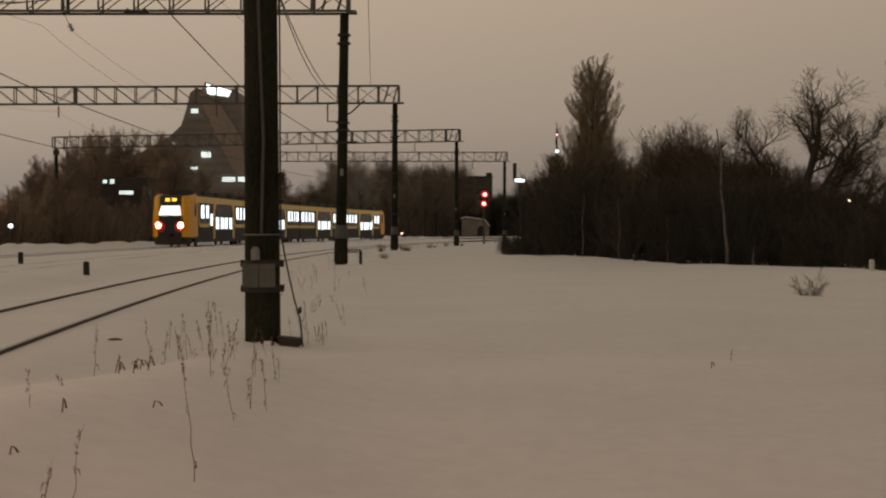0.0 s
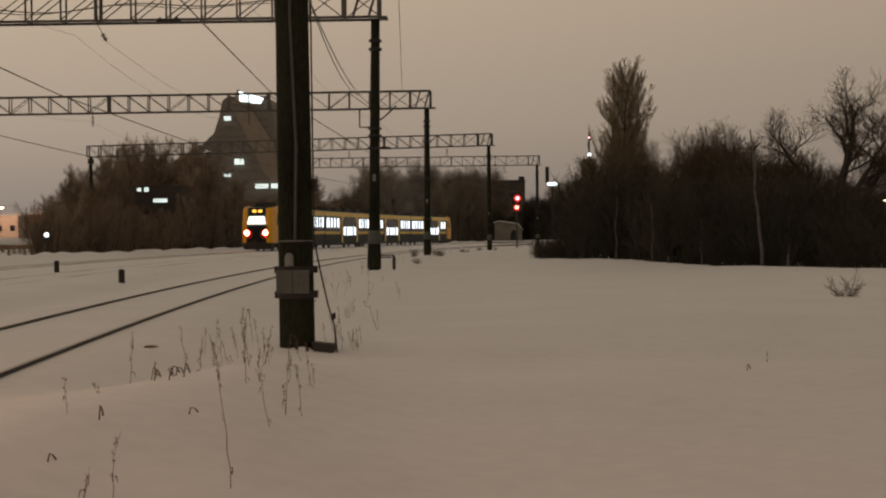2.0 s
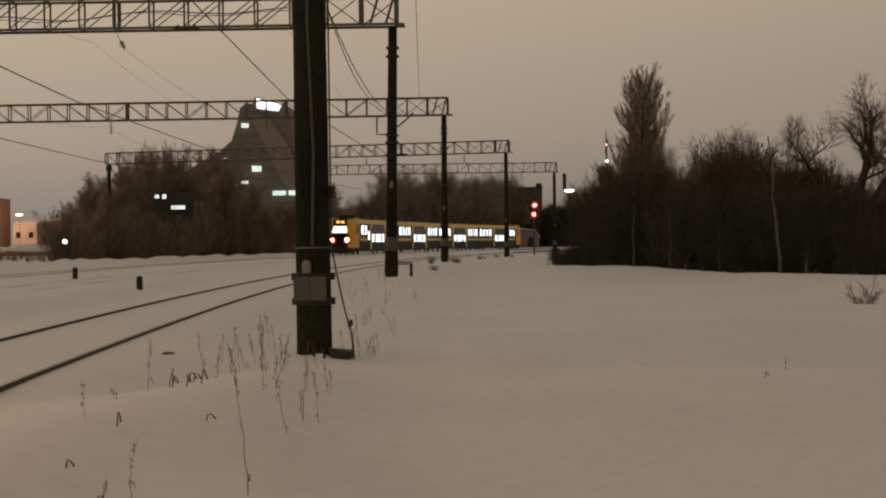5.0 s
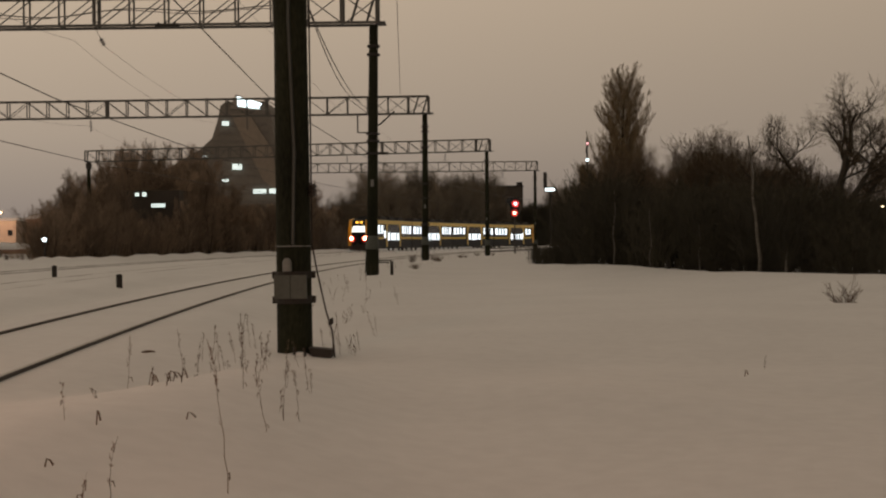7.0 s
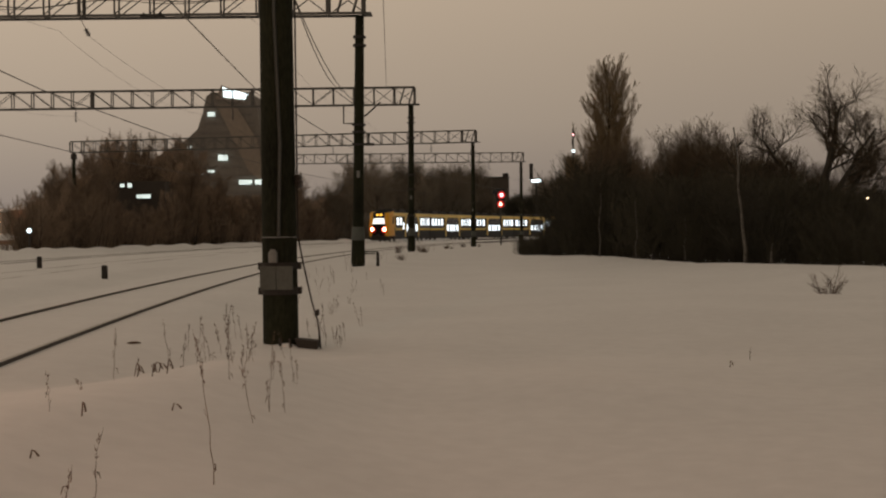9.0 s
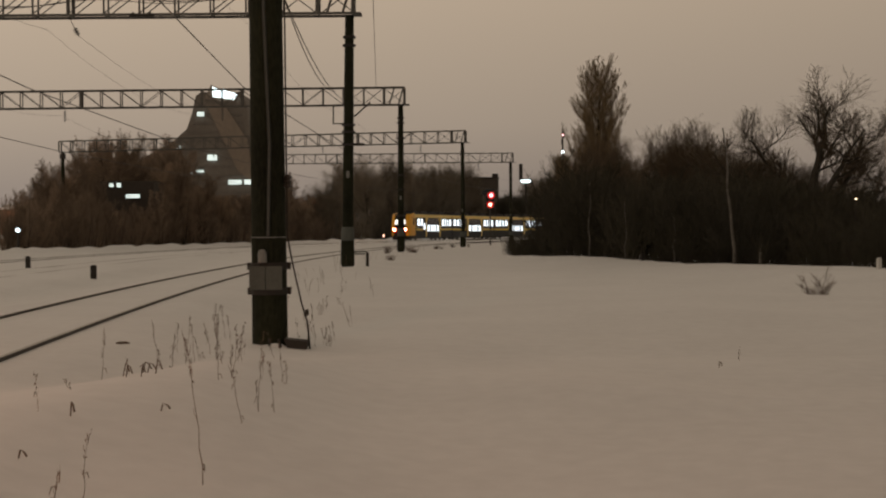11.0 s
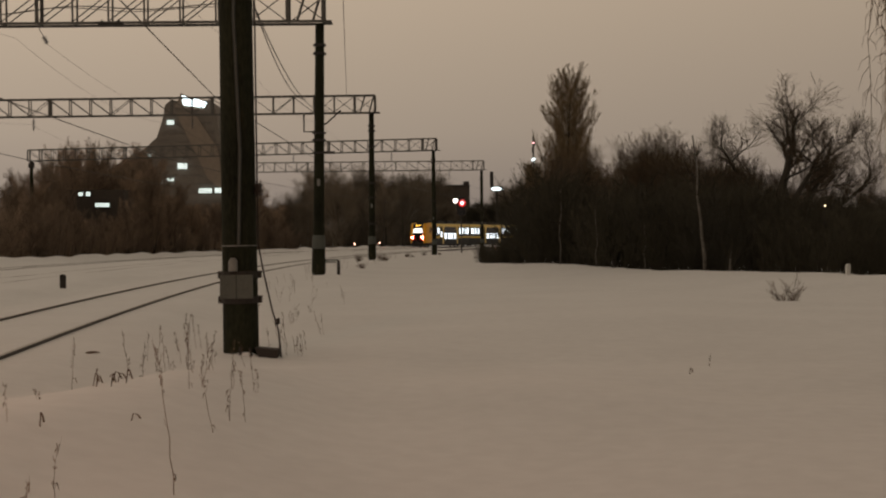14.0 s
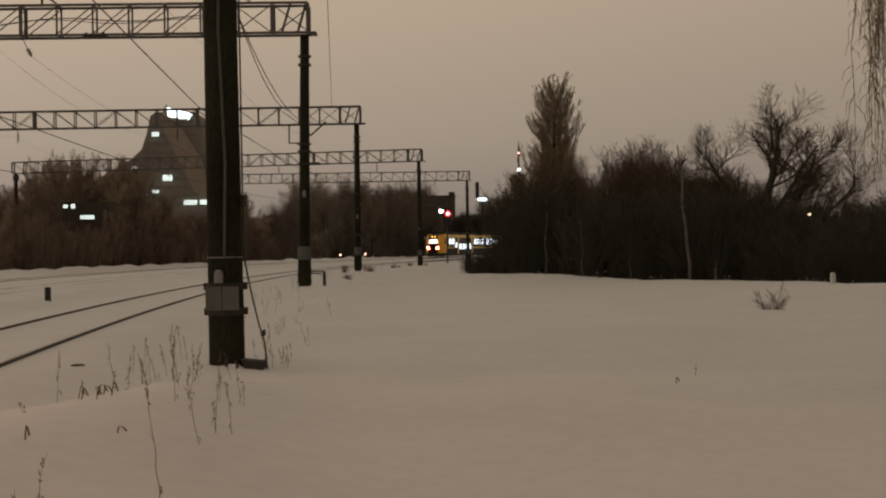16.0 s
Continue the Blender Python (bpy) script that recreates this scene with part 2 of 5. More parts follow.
def axis(lo, hi, fine_lo, fine_hi, step, grow):
    """Coordinates, fine in the middle and coarser outward."""
    out = list(np.arange(fine_lo, fine_hi + 1e-6, step))
    s, v = step, fine_hi
    while v < hi:
        s *= grow
        v += s
        out.append(v)
    s, v = step, fine_lo
    while v > lo:
        s *= grow
        v -= s
        out.insert(0, v)
    return out


def build_ground():
    xs = axis(-2500, 2500, -34, 22, 0.3, 1.16)
    ys = axis(-300, 3500, 4, 60, 0.3, 1.035)
    verts = [(x, y, ground(x, y)) for y in ys for x in xs]
    nx = len(xs)
    faces = [(j * nx + i, j * nx + i + 1, (j + 1) * nx + i + 1, (j + 1) * nx + i) for j in range(len(ys) - 1) for i in range(nx - 1)]
    me = bpy.data.meshes.new("ground")
    me.from_pydata(verts, [], faces)
    me.materials.append(SNOW)
    me.polygons.foreach_set("use_smooth", [True] * len(me.polygons))
    return tagged(new("ground", me), "smooth untrodden snow over field and track bed", "ground", kind="structure")


build_ground()


def rails(track, y0, y1, top, name_label):
    """A track: two rails, their heads just clear of the snow."""
    line = thing("railway_track", name_label, "track")
    for side in (-0.795, 0.795):
        prof = [(-0.036, -0.10), (0.036, -0.10), (0.036, -0.006), (0.028, 0.0), (-0.028, 0.0), (-0.036, -0.006)]
        rings, y = [], y0
        while y <= y1 + 0.01:
            s = (track(y + 0.5) - track(y - 0.5))
            c = 1 / math.hypot(1, s)
            x = track(y)
            rings.append([(x + (side + a) * c, y - (side + a) * c * s, top + b) for a, b in prof])
            y += 3.0
        r = part("rail", Shape().loft(rings), RAIL, line)
        head = [[(p[3][0] * 0.93 + p[4][0] * 0.07, p[3][1], top + 0.002), (p[4][0] * 0.93 + p[3][0] * 0.07, p[4][1], top + 0.002),
                 (p[4][0] * 0.93 + p[3][0] * 0.07, p[4][1], top - 0.006), (p[3][0] * 0.93 + p[4][0] * 0.07, p[3][1], top - 0.006)] for p in rings]
        part("rail_head", Shape().loft(head), RAILHEAD, r, "worn bright running surface")
    return line


rails(near_track, -12, 240, 0.0, "rusty rails half buried in snow beside masts")
rails(mid_track, 0, 240, -0.066, "snow-covered rails showing as faint lines")
rails(train_track, 30, 420, -0.225, "cleared rails under the yellow train")


# ---- catenary portals ----
def truss_parts(beam, length, bay=1.24, h=1.05, w=0.70, turned=False):
    """Box truss from x=0 (right end) to x=-length, bottom chord at z=0."""
    for y in (-w / 2, w / 2):
        for z in (0.0, h):
            part("chord", Shape().box((-length / 2, y, z), (length, 0.085, 0.085)), STEEL, beam)
    n = int(round(length / bay))
    step = length / n
    post = Shape().box((0, 0, 0), (0.06, 0.05, h - 0.06)).mesh("post", STEEL)
    ang = math.atan2(h - 0.1, step)
    diag = Shape().box((0, 0, 0), (math.hypot(step, h - 0.1), 0.030, 0.036)).mesh("diagonal", STEEL)
    cross = Shape().box((0, 0, 0), (0.045, w - 0.08, 0.045)).mesh("cross_bar", STEEL)
    thick = Shape().box((0, 0, 0), (0.12, 0.06, h - 0.06)).mesh("end_post", STEEL)
    for i in range(n + 1):
        x = -i * step
        for y in (-w / 2, w / 2):
            o = part("post", thick if i in (0, 1, n - 1, n) or i % 8 == 0 else post, STEEL, beam)
            o.matrix_basis = pose(x, y, h / 2)
            if i < n:
                o = part("diagonal", diag, STEEL, beam)
                s = 1 if (i % 2 == 0) ^ (y > 0) else -1
                if i > 2:
                    s = (1 if i % 4 else -1) if turned else -1
                o.matrix_basis = Matrix.Translation((x - step / 2, y, h / 2)) @ Matrix.Rotation(s * ang, 4, "Y")
        for z in (0, h):
            o = part("cross_bar", cross, STEEL, beam)
            o.matrix_basis = pose(x, 0, z)
    for x in (-0.35, -0.9):
        part("end_strut", Shape().tube([(x, -w / 2, 0.03), (x + 0.3, -w / 2, h - 0.03)], 0.045, 4), STEEL, beam)


def mast_shape(h, r0, r1):
    return Shape().tube([(0, 0, -0.6), (0, 0, 0), (0, 0, h * 0.5), (0, 0, h)], [r0, r0, (r0 + r1) / 2, r1], 20)


def collar(z, r, h=0.09):
    s = Shape().tube([(0, 0, z - h / 2), (0, 0, z + h / 2)], r, 16)
    s.box((r, 0, z), (0.045, 0.10, h)).box((-r, 0, z), (0.045, 0.10, h))
    return s


PORTAL_TRACKS = (near_track, mid_track, train_track)


def insulator(parent, x, y, z, length=0.9):
    """A string of discs under the beam."""
    s = Shape().tube([(x, y, z), (x, y, z - length)], 0.02, 5)
    for i in range(5):
        zz = z - 0.18 - i * (length - 0.3) / 4
        s.tube([(x, y, zz + 0.035), (x, y, zz), (x, y, zz - 0.03)], [0.03, 0.12, 0.03], 10)
    return part("insulator_string", s, INSUL, parent)


def portal(x, y, turn, bottom, length, base, lean=0.0, both=True, arm=False):
    """Two tapered concrete masts that carry a lattice beam over the tracks."""
    p = thing("catenary_portal", "concrete masts carrying a grey steel lattice beam over tracks", "catenary portal",
              pose(x, y, base, 0, 0, turn), group="portals over the tracks")
    h = bottom - base
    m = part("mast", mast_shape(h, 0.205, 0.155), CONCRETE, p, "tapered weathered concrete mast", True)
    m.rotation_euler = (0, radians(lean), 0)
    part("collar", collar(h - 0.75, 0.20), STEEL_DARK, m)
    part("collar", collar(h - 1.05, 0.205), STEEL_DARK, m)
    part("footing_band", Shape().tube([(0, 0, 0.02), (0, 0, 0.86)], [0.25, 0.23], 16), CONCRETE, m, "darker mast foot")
    part("number_plate", Shape().box((0.0, -0.20, 3.2), (0.11, 0.03, 0.24)), CONCRETE_PALE, m, "small pale plate")
    beam = part("beam", Shape().box((0.12, 0, 0.0), (0.34, 0.80, 0.05)), STEEL, p, "grey lattice beam")
    beam.location = (0.28, 0, h + 0.05)
    truss_parts(beam, length, w=0.45 if y > 60 else 0.70, turned=y > 60)
    for k, z in enumerate((h - 2.0, h * 0.52, h * 0.42, h * 0.24)):
        if y > 60:
            part("collar", collar(z, 0.205 + 0.012 * k, 0.10 + 0.03 * (k % 2)), STEEL_DARK, m)
    part("foot_sleeve", Shape().tube([(0, 0, 0.85), (0, 0, 0.90), (0, 0, 1.28), (0, 0, 1.34)], [0.225, 0.243, 0.222, 0.20], 16), PLATE, m, "grey steel sleeve above the foot", True)
    if both:
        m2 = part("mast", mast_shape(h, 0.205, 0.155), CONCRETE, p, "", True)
        m2.location = (-length + 0.55, 0, 0)
        part("bracket", Shape().box((0, 0, h - 0.35), (0.42, 0.42, 0.5)), STEEL_DARK, m2)
    for tr in PORTAL_TRACKS:
        if y > 60 or tr is not mid_track:
            insulator(p, tr(y) - x + (1.0 if tr is mid_track else 0.0), 0, h, 0.8)
    if arm:
        part("bracket_arm", Shape().tube([(-0.1, 0, 5.0), (-0.46, 0, 5.0), (-0.46, 0, 5.6), (-0.2, 0, 5.65)], 0.03, 5), STEEL_DARK, p)
        part("bracket_arm", Shape().tube([(0.12, 0, 5.2), (0.35, 0, 5.3), (0.85, 0, 5.75)], 0.03, 5), STEEL_DARK, p)
        for z in (4.95, 4.7, 4.25):
            part("collar", collar(z, 0.215, 0.07), STEEL_DARK, m)
        part("cross_arm", Shape().box((0.25, -0.1, 4.25), (0.75, 0.1, 0.09)), STEEL_DARK, p)
    return p


portal(-3.62, 50.0, 0.0, 8.80, 35.0, 0.0, 0.9, arm=True)
portal(-2.96, 86.0, -2.0, 8.85, 36.0, 0.05, 0.3, arm=False)
portal(1.20, 125.0, -15.0, 9.0, 40.1, -0.15)
portal(7.06, 162.0, 0.0, 9.05, 29.0, -0.15)


def beam_bracket(x):
    """A short upright with a slanting strut on the near beam's top chord."""
    b = thing("beam_bracket", "dark steel bracket bolted on the lattice beam", "bracket", pose(x, 49.7, 9.94), group="brackets on the near beam")
    part("upright", Shape().box((0, 0, 0.16), (0.07, 0.07, 0.44)), STEEL_DARK, b)
    part("strut", Shape().tube([(0, 0, 0.36), (0.5, 0, 0.02)], 0.035, 5), STEEL_DARK, b)
    part("arm", Shape().box((0.10, 0, 0.36), (0.34, 0.06, 0.06)), STEEL_DARK, b)


beam_bracket(-12.6)
beam_bracket(-5.85)
thing("splice_plate", "dark steel plate clamped under the lattice beam", "plate", pose(-10.75, 49.65, 8.80),
      shape=Shape().box((0, 0, 0), (0.85, 0.22, 0.06)).box((-0.3, 0, 0.06), (0.05, 0.26, 0.12)).box((0.3, 0, 0.06), (0.05, 0.26, 0.12)), material=STEEL_DARK)


def near_mast():
    """The thick mast beside the line, with its plates and cable."""
    p = thing("catenary_mast", "thick weathered concrete mast with clamped plates in snow", "mast", pose(-2.17, 17.0, -0.20, 0, -0.3, 0))
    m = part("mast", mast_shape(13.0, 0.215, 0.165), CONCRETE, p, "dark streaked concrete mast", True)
    part("earthing_strip", Shape().tube([(0.02, -0.222, 1.3), (0.05, -0.214, 2.4), (0.0, -0.206, 4.0), (0.05, -0.196, 6.0), (0.02, -0.19, 9.0)], 0.022, 5), ZINC, p, "pale galvanised strip")
    for z in (0.64, 0.94):
        part("clamp", collar(z, 0.235, 0.085), STEEL_DARK, p)
    part("switch_plate", Shape().box((-0.112, -0.235, 0.80), (0.190, 0.05, 0.28)), PLATE, p)
    part("switch_plate", Shape().box((0.085, -0.235, 0.80), (0.190, 0.05, 0.28)), PLATE, p)
    pl = Shape().tube([(-0.05, -0.24, 0.985), (-0.05, -0.24, 1.10), (-0.05, -0.235, 1.14)], [0.055, 0.055, 0.03], 8)
    part("marker_plate", pl, CONCRETE_PALE, p, "pale rounded marker")
    part("wire_band", Shape().tube([(0.222 * math.cos(a / 12 * 6.2832), 0.222 * math.sin(a / 12 * 6.2832), 1.285) for a in range(13)], 0.008, 4), CONCRETE_PALE, p)
    ins = Shape().tube([(0.19, -0.05, 1.95), (0.26, -0.08, 1.95)], 0.02, 6)
    for z in (1.90, 1.95, 2.0):
        ins.tube([(0.25, -0.08, z - 0.03), (0.25, -0.08, z), (0.25, -0.08, z + 0.03)], [0.03, 0.055, 0.03], 8)
    part("insulator", ins, INSUL, p)
    part("cable", Shape().tube([(0.235, -0.1, 9.5), (0.24, -0.1, 5.0), (0.235, -0.1, 1.3), (0.30, -0.12, 0.95), (0.40, -0.16, 0.5), (0.47, -0.2, 0.28), (0.50, -0.2, -0.05)], 0.0105, 5), STEEL_DARK, p, "loose black cable")
    part("cable_joint", Shape().tube([(0.44, -0.18, 0.34), (0.46, -0.19, 0.37), (0.475, -0.2, 0.42)], [0.015, 0.034, 0.015], 7), STEEL_DARK, p)
    part("foot_rod", Shape().tube([(0.02, -0.24, 0.08), (0.03, -0.34, -0.10)], 0.018, 5), STEEL_DARK, p)
    part("foot_rod", Shape().tube([(0.13, -0.24, 0.07), (0.20, -0.38, -0.14)], 0.018, 5), STEEL_DARK, p)
    foot = [[(0.20, y, 0.08), (0.48, y, 0.05), (0.47, y, -0.04), (0.36, y, -0.13), (0.26, y, -0.09)] for y in (-0.32, -0.06)]
    part("footing", Shape().loft(foot), STEEL_DARK, p, "dark tilted footing block")
    part("snow_cap", Shape().tube([(-0.18, -0.20, -0.05), (0.06, -0.25, -0.03), (0.13, -0.25, -0.03), (0.30, -0.30, -0.10)], [0.03, 0.055, 0.06, 0.04], 8), SNOW, p, "snow heaped at the foot", True)


near_mast()


# ---- wires ----
def wire(pts, r, label, sag=0.0):
    """A wire hung between points."""
    out = []
    for a, b in zip(pts[:-1], pts[1:]):
        for i in range(12):
            t = i / 12
            q = Vector(a).lerp(Vector(b), t)
            q.z -= sag * 4 * t * (1 - t)
            out.append(q)
    out.append(Vector(pts[-1]))
    return thing("overhead_wire", label, "wire", shape=Shape().tube(out, r, 4), material=WIRE, group="overhead wires")


for tr in PORTAL_TRACKS:
    ys = (17, 50, 86, 125, 162, 200)
    wire([(tr(y), y, 8.4) for y in ys], 0.006, "thin dark catenary wire hung between portals", 0.8)
    off = -0.6 if tr is mid_track else -0.4
    wire([(tr(y) + off, y, 6.3) for y in ys], 0.021, "dark contact wire above track", 0.02)
wire([(-2.5, 47, 9.6), (-4.4, 86, 9.95)], 0.012, "thin feeder wire between beams", 0.1)
wire([(-5.72, 49.6, 9.3), (-6.9, 86, 9.75)], 0.022, "slack feeder cable between beams", 0.85)
wire([(-5.72, 49.6, 9.35), (-5.5, 86, 9.1)], 0.022, "slack feeder cable between beams", 1.2)
wire([(-5.3, 12.0, 10.4), (-5.72, 49.6, 9.75)], 0.022, "slack feeder cable between beams", 0.4)
wire([(-13.05, 50.0, 8.15), (-15.8, 86, 8.95)], 0.007, "thin dark wire on a tilted insulator", 0.25)


def draped_cable(y, dz, r):
    """A cable slung in loops along the inside of the near beam."""
    pts = [(-5.7 - 0.29 * k, y, 9.33 + dz + 0.19 * math.sin(0.22 * k + 0.5 + dz * 8) * math.cos(0.11 * k)) for k in range(60)]
    thing("draped_cable", "dark cable slung in loops along the beam", "cable", shape=Shape().tube(pts, r, 5), material=WIRE, group="cables along the beam")


draped_cable(49.72, 0.0, 0.020)
draped_cable(49.80, -0.07, 0.014)


def tilted_insulator():
    """A short string of discs pulled aside by its wire."""
    t = thing("insulator", "brown disc insulator pulled aside under the beam", "insulator", pose(-13.42, 50.0, 8.86, 0, -27, 0))
    part("hanger", Shape().tube([(0, 0, 0), (0, 0, -0.46)], 0.012, 5), STEEL_DARK, t)
    part("rod", Shape().tube([(0, 0, -0.44), (0, 0, -0.80)], 0.02, 5), STEEL_DARK, t)
    for z in (-0.52, -0.61, -0.70):
        part("disc", Shape().tube([(0, 0, z + 0.035), (0, 0, z), (0, 0, z - 0.03)], [0.03, 0.10, 0.03], 10), INSUL, t)


tilted_insulator()


# ---- train ----
CARLEN = 24.5
NOSE = 0.9          # the cabs reach past the car's length
HALF = 1.58
TALL = 1.06


def side_panel(y0, y1, z0, z1, x=HALF, t=0.03):
    return Shape().box((x, (y0 + y1) / 2, (z0 + z1) / 2), (t, y1 - y0, z1 - z0))


def rounded_panel(y0, y1, z0, z1, x, t, r=0.18, corners=(1, 1, 1, 1)):
    """A panel on the side; corners: which are rounded, of far top, near top, near foot, far foot."""
    pts = []
    for cy, cz, sy, sz, a0, on in ((y1 - r, z1 - r, 1, 1, 0, corners[0]), (y0 + r, z1 - r, -1, 1, 90, corners[1]), (y0 + r, z0 + r, -1, -1, 180, corners[2]), (y1 - r, z0 + r, 1, -1, 270, corners[3])):
        for k in range(5):
            a = radians(a0 + 22.5 * k)
            pts.append((cy + r * math.cos(a), cz + r * math.sin(a)) if on else (cy + sy * r * min(1, max(0, 1 - 0.02 * k)), cz + sz * r * min(1, max(0, 0.92 + 0.02 * k))))
    return Shape().loft([[(x - t / 2, a, b) for a, b in pts], [(x + t / 2, a, b) for a, b in pts]])


def car_ring(y, w, z0, z1, inset=0.0):
    """Cross-section of the body, with leaning roof edges."""
    h = w - inset
    return [(-h, y, z0 + 0.15), (-h + 0.12, y, z0), (h - 0.12, y, z0), (h, y, z0 + 0.15), (h, y, z1 - 0.45), (h - 0.12, y, z1 - 0.1), (h - 0.45, y, z1),
            (-h + 0.45, y, z1), (-h + 0.12, y, z1 - 0.1), (-h, y, z1 - 0.45)]


def bogie(parent, y):
    b = part("bogie", Shape().box((0, y, 0.50), (2.3, 2.9, 0.22)).box((1.05, y, 0.55), (0.2, 3.2, 0.25)).box((-1.05, y, 0.55), (0.2, 3.2, 0.25)), STEEL_DARK, parent)
    for dy in (-1.25, 1.25):
        for x in (-0.76, 0.76):
            part("wheel", Shape().tube([(x - 0.065, y + dy, 0.43), (x + 0.065, y + dy, 0.43)], 0.43, 20), STEEL_DARK, b)


def window_on(car, name, y0, y1, z0, z1, bars):
    """A lit pane in a dark frame, with slim bars."""
    for sx in (1, -1):
        fr = part(name, rounded_panel(y0 - 0.12, y1 + 0.12, z0 - 0.10, z1 + 0.10, sx * (HALF + 0.016), 0.03, 0.2), BLACK, car)
        part("pane", rounded_panel(y0, y1, z0, z1, sx * (HALF + 0.03), 0.02, 0.14), LIT, fr, "brightly lit glass")
        for i in range(bars):
            yy = y0 + (y1 - y0) * (i + 1) / (bars + 1)
            part("window_bar", Shape().box((sx * (HALF + 0.045), yy, (z0 + z1) / 2), (0.02, 0.72 + 0.10 * (i % 2), z1 - z0 - 0.02)), BLACK, fr)


def train_car(cab):
    """cab: -1 at the rear, 1 at the front, 0 for none."""
    car = thing("train_car", {-1: "yellow and grey electric train car with lit tail cab", 1: "yellow and grey electric train car with front cab",
                              0: "yellow and grey middle train car, windows lit"}[cab], "train", group="cars of the electric train")
    a, b = (0.12, CARLEN - 0.12)
    if cab == -1:
        a = 2.6 - NOSE
    if cab == 1:
        b = CARLEN - 2.6 + NOSE
    part("body", Shape().loft([car_ring(a, HALF, 0.38, 4.25), car_ring(b, HALF, 0.38, 4.25)]), GREY, car, "anthracite grey body")
    for sx in (1, -1):
        part("roof_band", side_panel(a + 0.02, b - 0.02, 3.60, 4.12, sx * (HALF + 0.01), 0.05), CREAM, car, "pale yellow band")
        part("sill_line", side_panel(a + 0.02, b - 0.02, 0.40, 0.55, sx * (HALF + 0.008), 0.03), ROOFGREY, car)
    # door zone in the middle with low windows between pale posts
    d0, d1 = 8.7, 16.8
    for sx in (1, -1):
        part("door_surround", side_panel(d0 + 0.3, d1 - 0.3, 0.62, 3.60, sx * (HALF + 0.006), 0.03), GREY, car)
        part("dark_panel", rounded_panel(d0 + 0.9, d1 - 0.9, 2.56, 3.52, sx * (HALF + 0.02), 0.03, 0.3), BLACK, car, "black glazed panel")
        for y in (d0, d1):
            part("door_post", Shape().box((sx * (HALF + 0.02), y, 2.15), (0.06, 0.62, 3.05)), CREAM, car, "pale yellow upright")
            s = 1 if y == d0 else -1
            part("post_flare", Shape().loft([[(sx * (HALF + 0.005), y + s * 0.2, 3.6), (sx * (HALF + 0.005), y + s * 0.9, 3.6), (sx * (HALF + 0.005), y + s * 0.2, 2.8)],
                                             [(sx * (HALF + 0.04), y + s * 0.2, 3.6), (sx * (HALF + 0.04), y + s * 0.9, 3.6), (sx * (HALF + 0.04), y + s * 0.2, 2.8)]]), CREAM, car)
    window_on(car, "low_window", d0 + 0.7, d0 + 3.7, 1.48, 2.46, 1)
    window_on(car, "low_window", d0 + 4.2, d1 - 0.7, 1.48, 2.46, 1)
    # tall windows
    spans = []
    spans.append((3.7, 6.5) if cab == -1 else (0.9, 7.1))
    spans.append((CARLEN - 6.5, CARLEN - 3.7) if cab == 1 else (18.1, 23.7))
    for y0, y1 in spans:
        window_on(car, "window", y0, y1, 2.36, 3.42, 3 if y1 - y0 > 4 else 1)
        first = y0 < CARLEN / 2
        e0 = 0.16 if (first and cab != -1) else y0 - 0.75
        e1 = CARLEN - 0.16 if (not first and cab != 1) else y1 + 0.75
        near_on, far_on = int(not (first and cab != -1)), int(not (not first and cab != 1))
        for sx in (1, -1):
            part("yellow_skirt", rounded_panel(e0, e1, 1.60, 3.56, sx * (HALF + 0.004), 0.012, 0.55, (0, 0, near_on, far_on)), SKIRT, car, "yellow surround below windows")
            part("dark_surround", rounded_panel(e0 + 0.16 * near_on, e1 - 0.16 * far_on, 1.90, 3.56, sx * (HALF + 0.009), 0.012, 0.50, (0, 0, near_on, far_on)), BLACK, car, "black window surround")
    if cab:
        y = 7.8 if cab == -1 else CARLEN - 7.8
        window_on(car, "low_window", y - 0.55, y + 0.2, 1.75, 2.75, 0)
    # roof equipment
    for i, (y, l) in enumerate(((4.5, 3.2), (9.0, 3.8), (14.3, 3.4), (19.6, 3.0))):
        s = Shape().box((0, y, 4.42), (2.1, l, 0.34)).box((0.2, y + 0.3, 4.62), (1.4, l * 0.5, 0.12))
        part("roof_unit", s, ROOFGREY, car)
        part("roof_rail", Shape().tube([(0.85, y - l * 0.5, 4.25), (0.9, y - l * 0.35, 4.62), (0.9, y + l * 0.3, 4.60), (0.85, y + l * 0.5, 4.25)], 0.05, 5), ROOFGREY, car)
    if cab == 0:
        pg = Shape().tube([(0, 12.2, 4.5), (0, 13.4, 4.95), (0, 12.0, 5.35)], 0.05, 5).box((0, 12.0, 5.37), (1.7, 0.25, 0.06))
        part("pantograph", pg, STEEL_DARK, car)
    for y in (3.8, CARLEN - 3.8):
        bogie(car, y)
    part("underframe", Shape().box((0, CARLEN / 2, 0.55), (2.2, CARLEN - 10, 0.4)), STEEL_DARK, car)
    for y, on in ((0.0, cab != -1), (CARLEN, cab != 1)):
        if on:
            part("gangway", Shape().box((0, y, 2.2), (2.6, 0.30, 3.2)), BLACK, car, "black bellows")
    if cab:
        build_cab(car, cab)
    # the bodies stand taller than the plan above
    for o in car.children_recursive:
        if o.name.split(".")[0] not in ("bogie", "wheel"):
            for v in o.data.vertices:
                v.co.z = 0.38 + (v.co.z - 0.38) * TALL
    return car


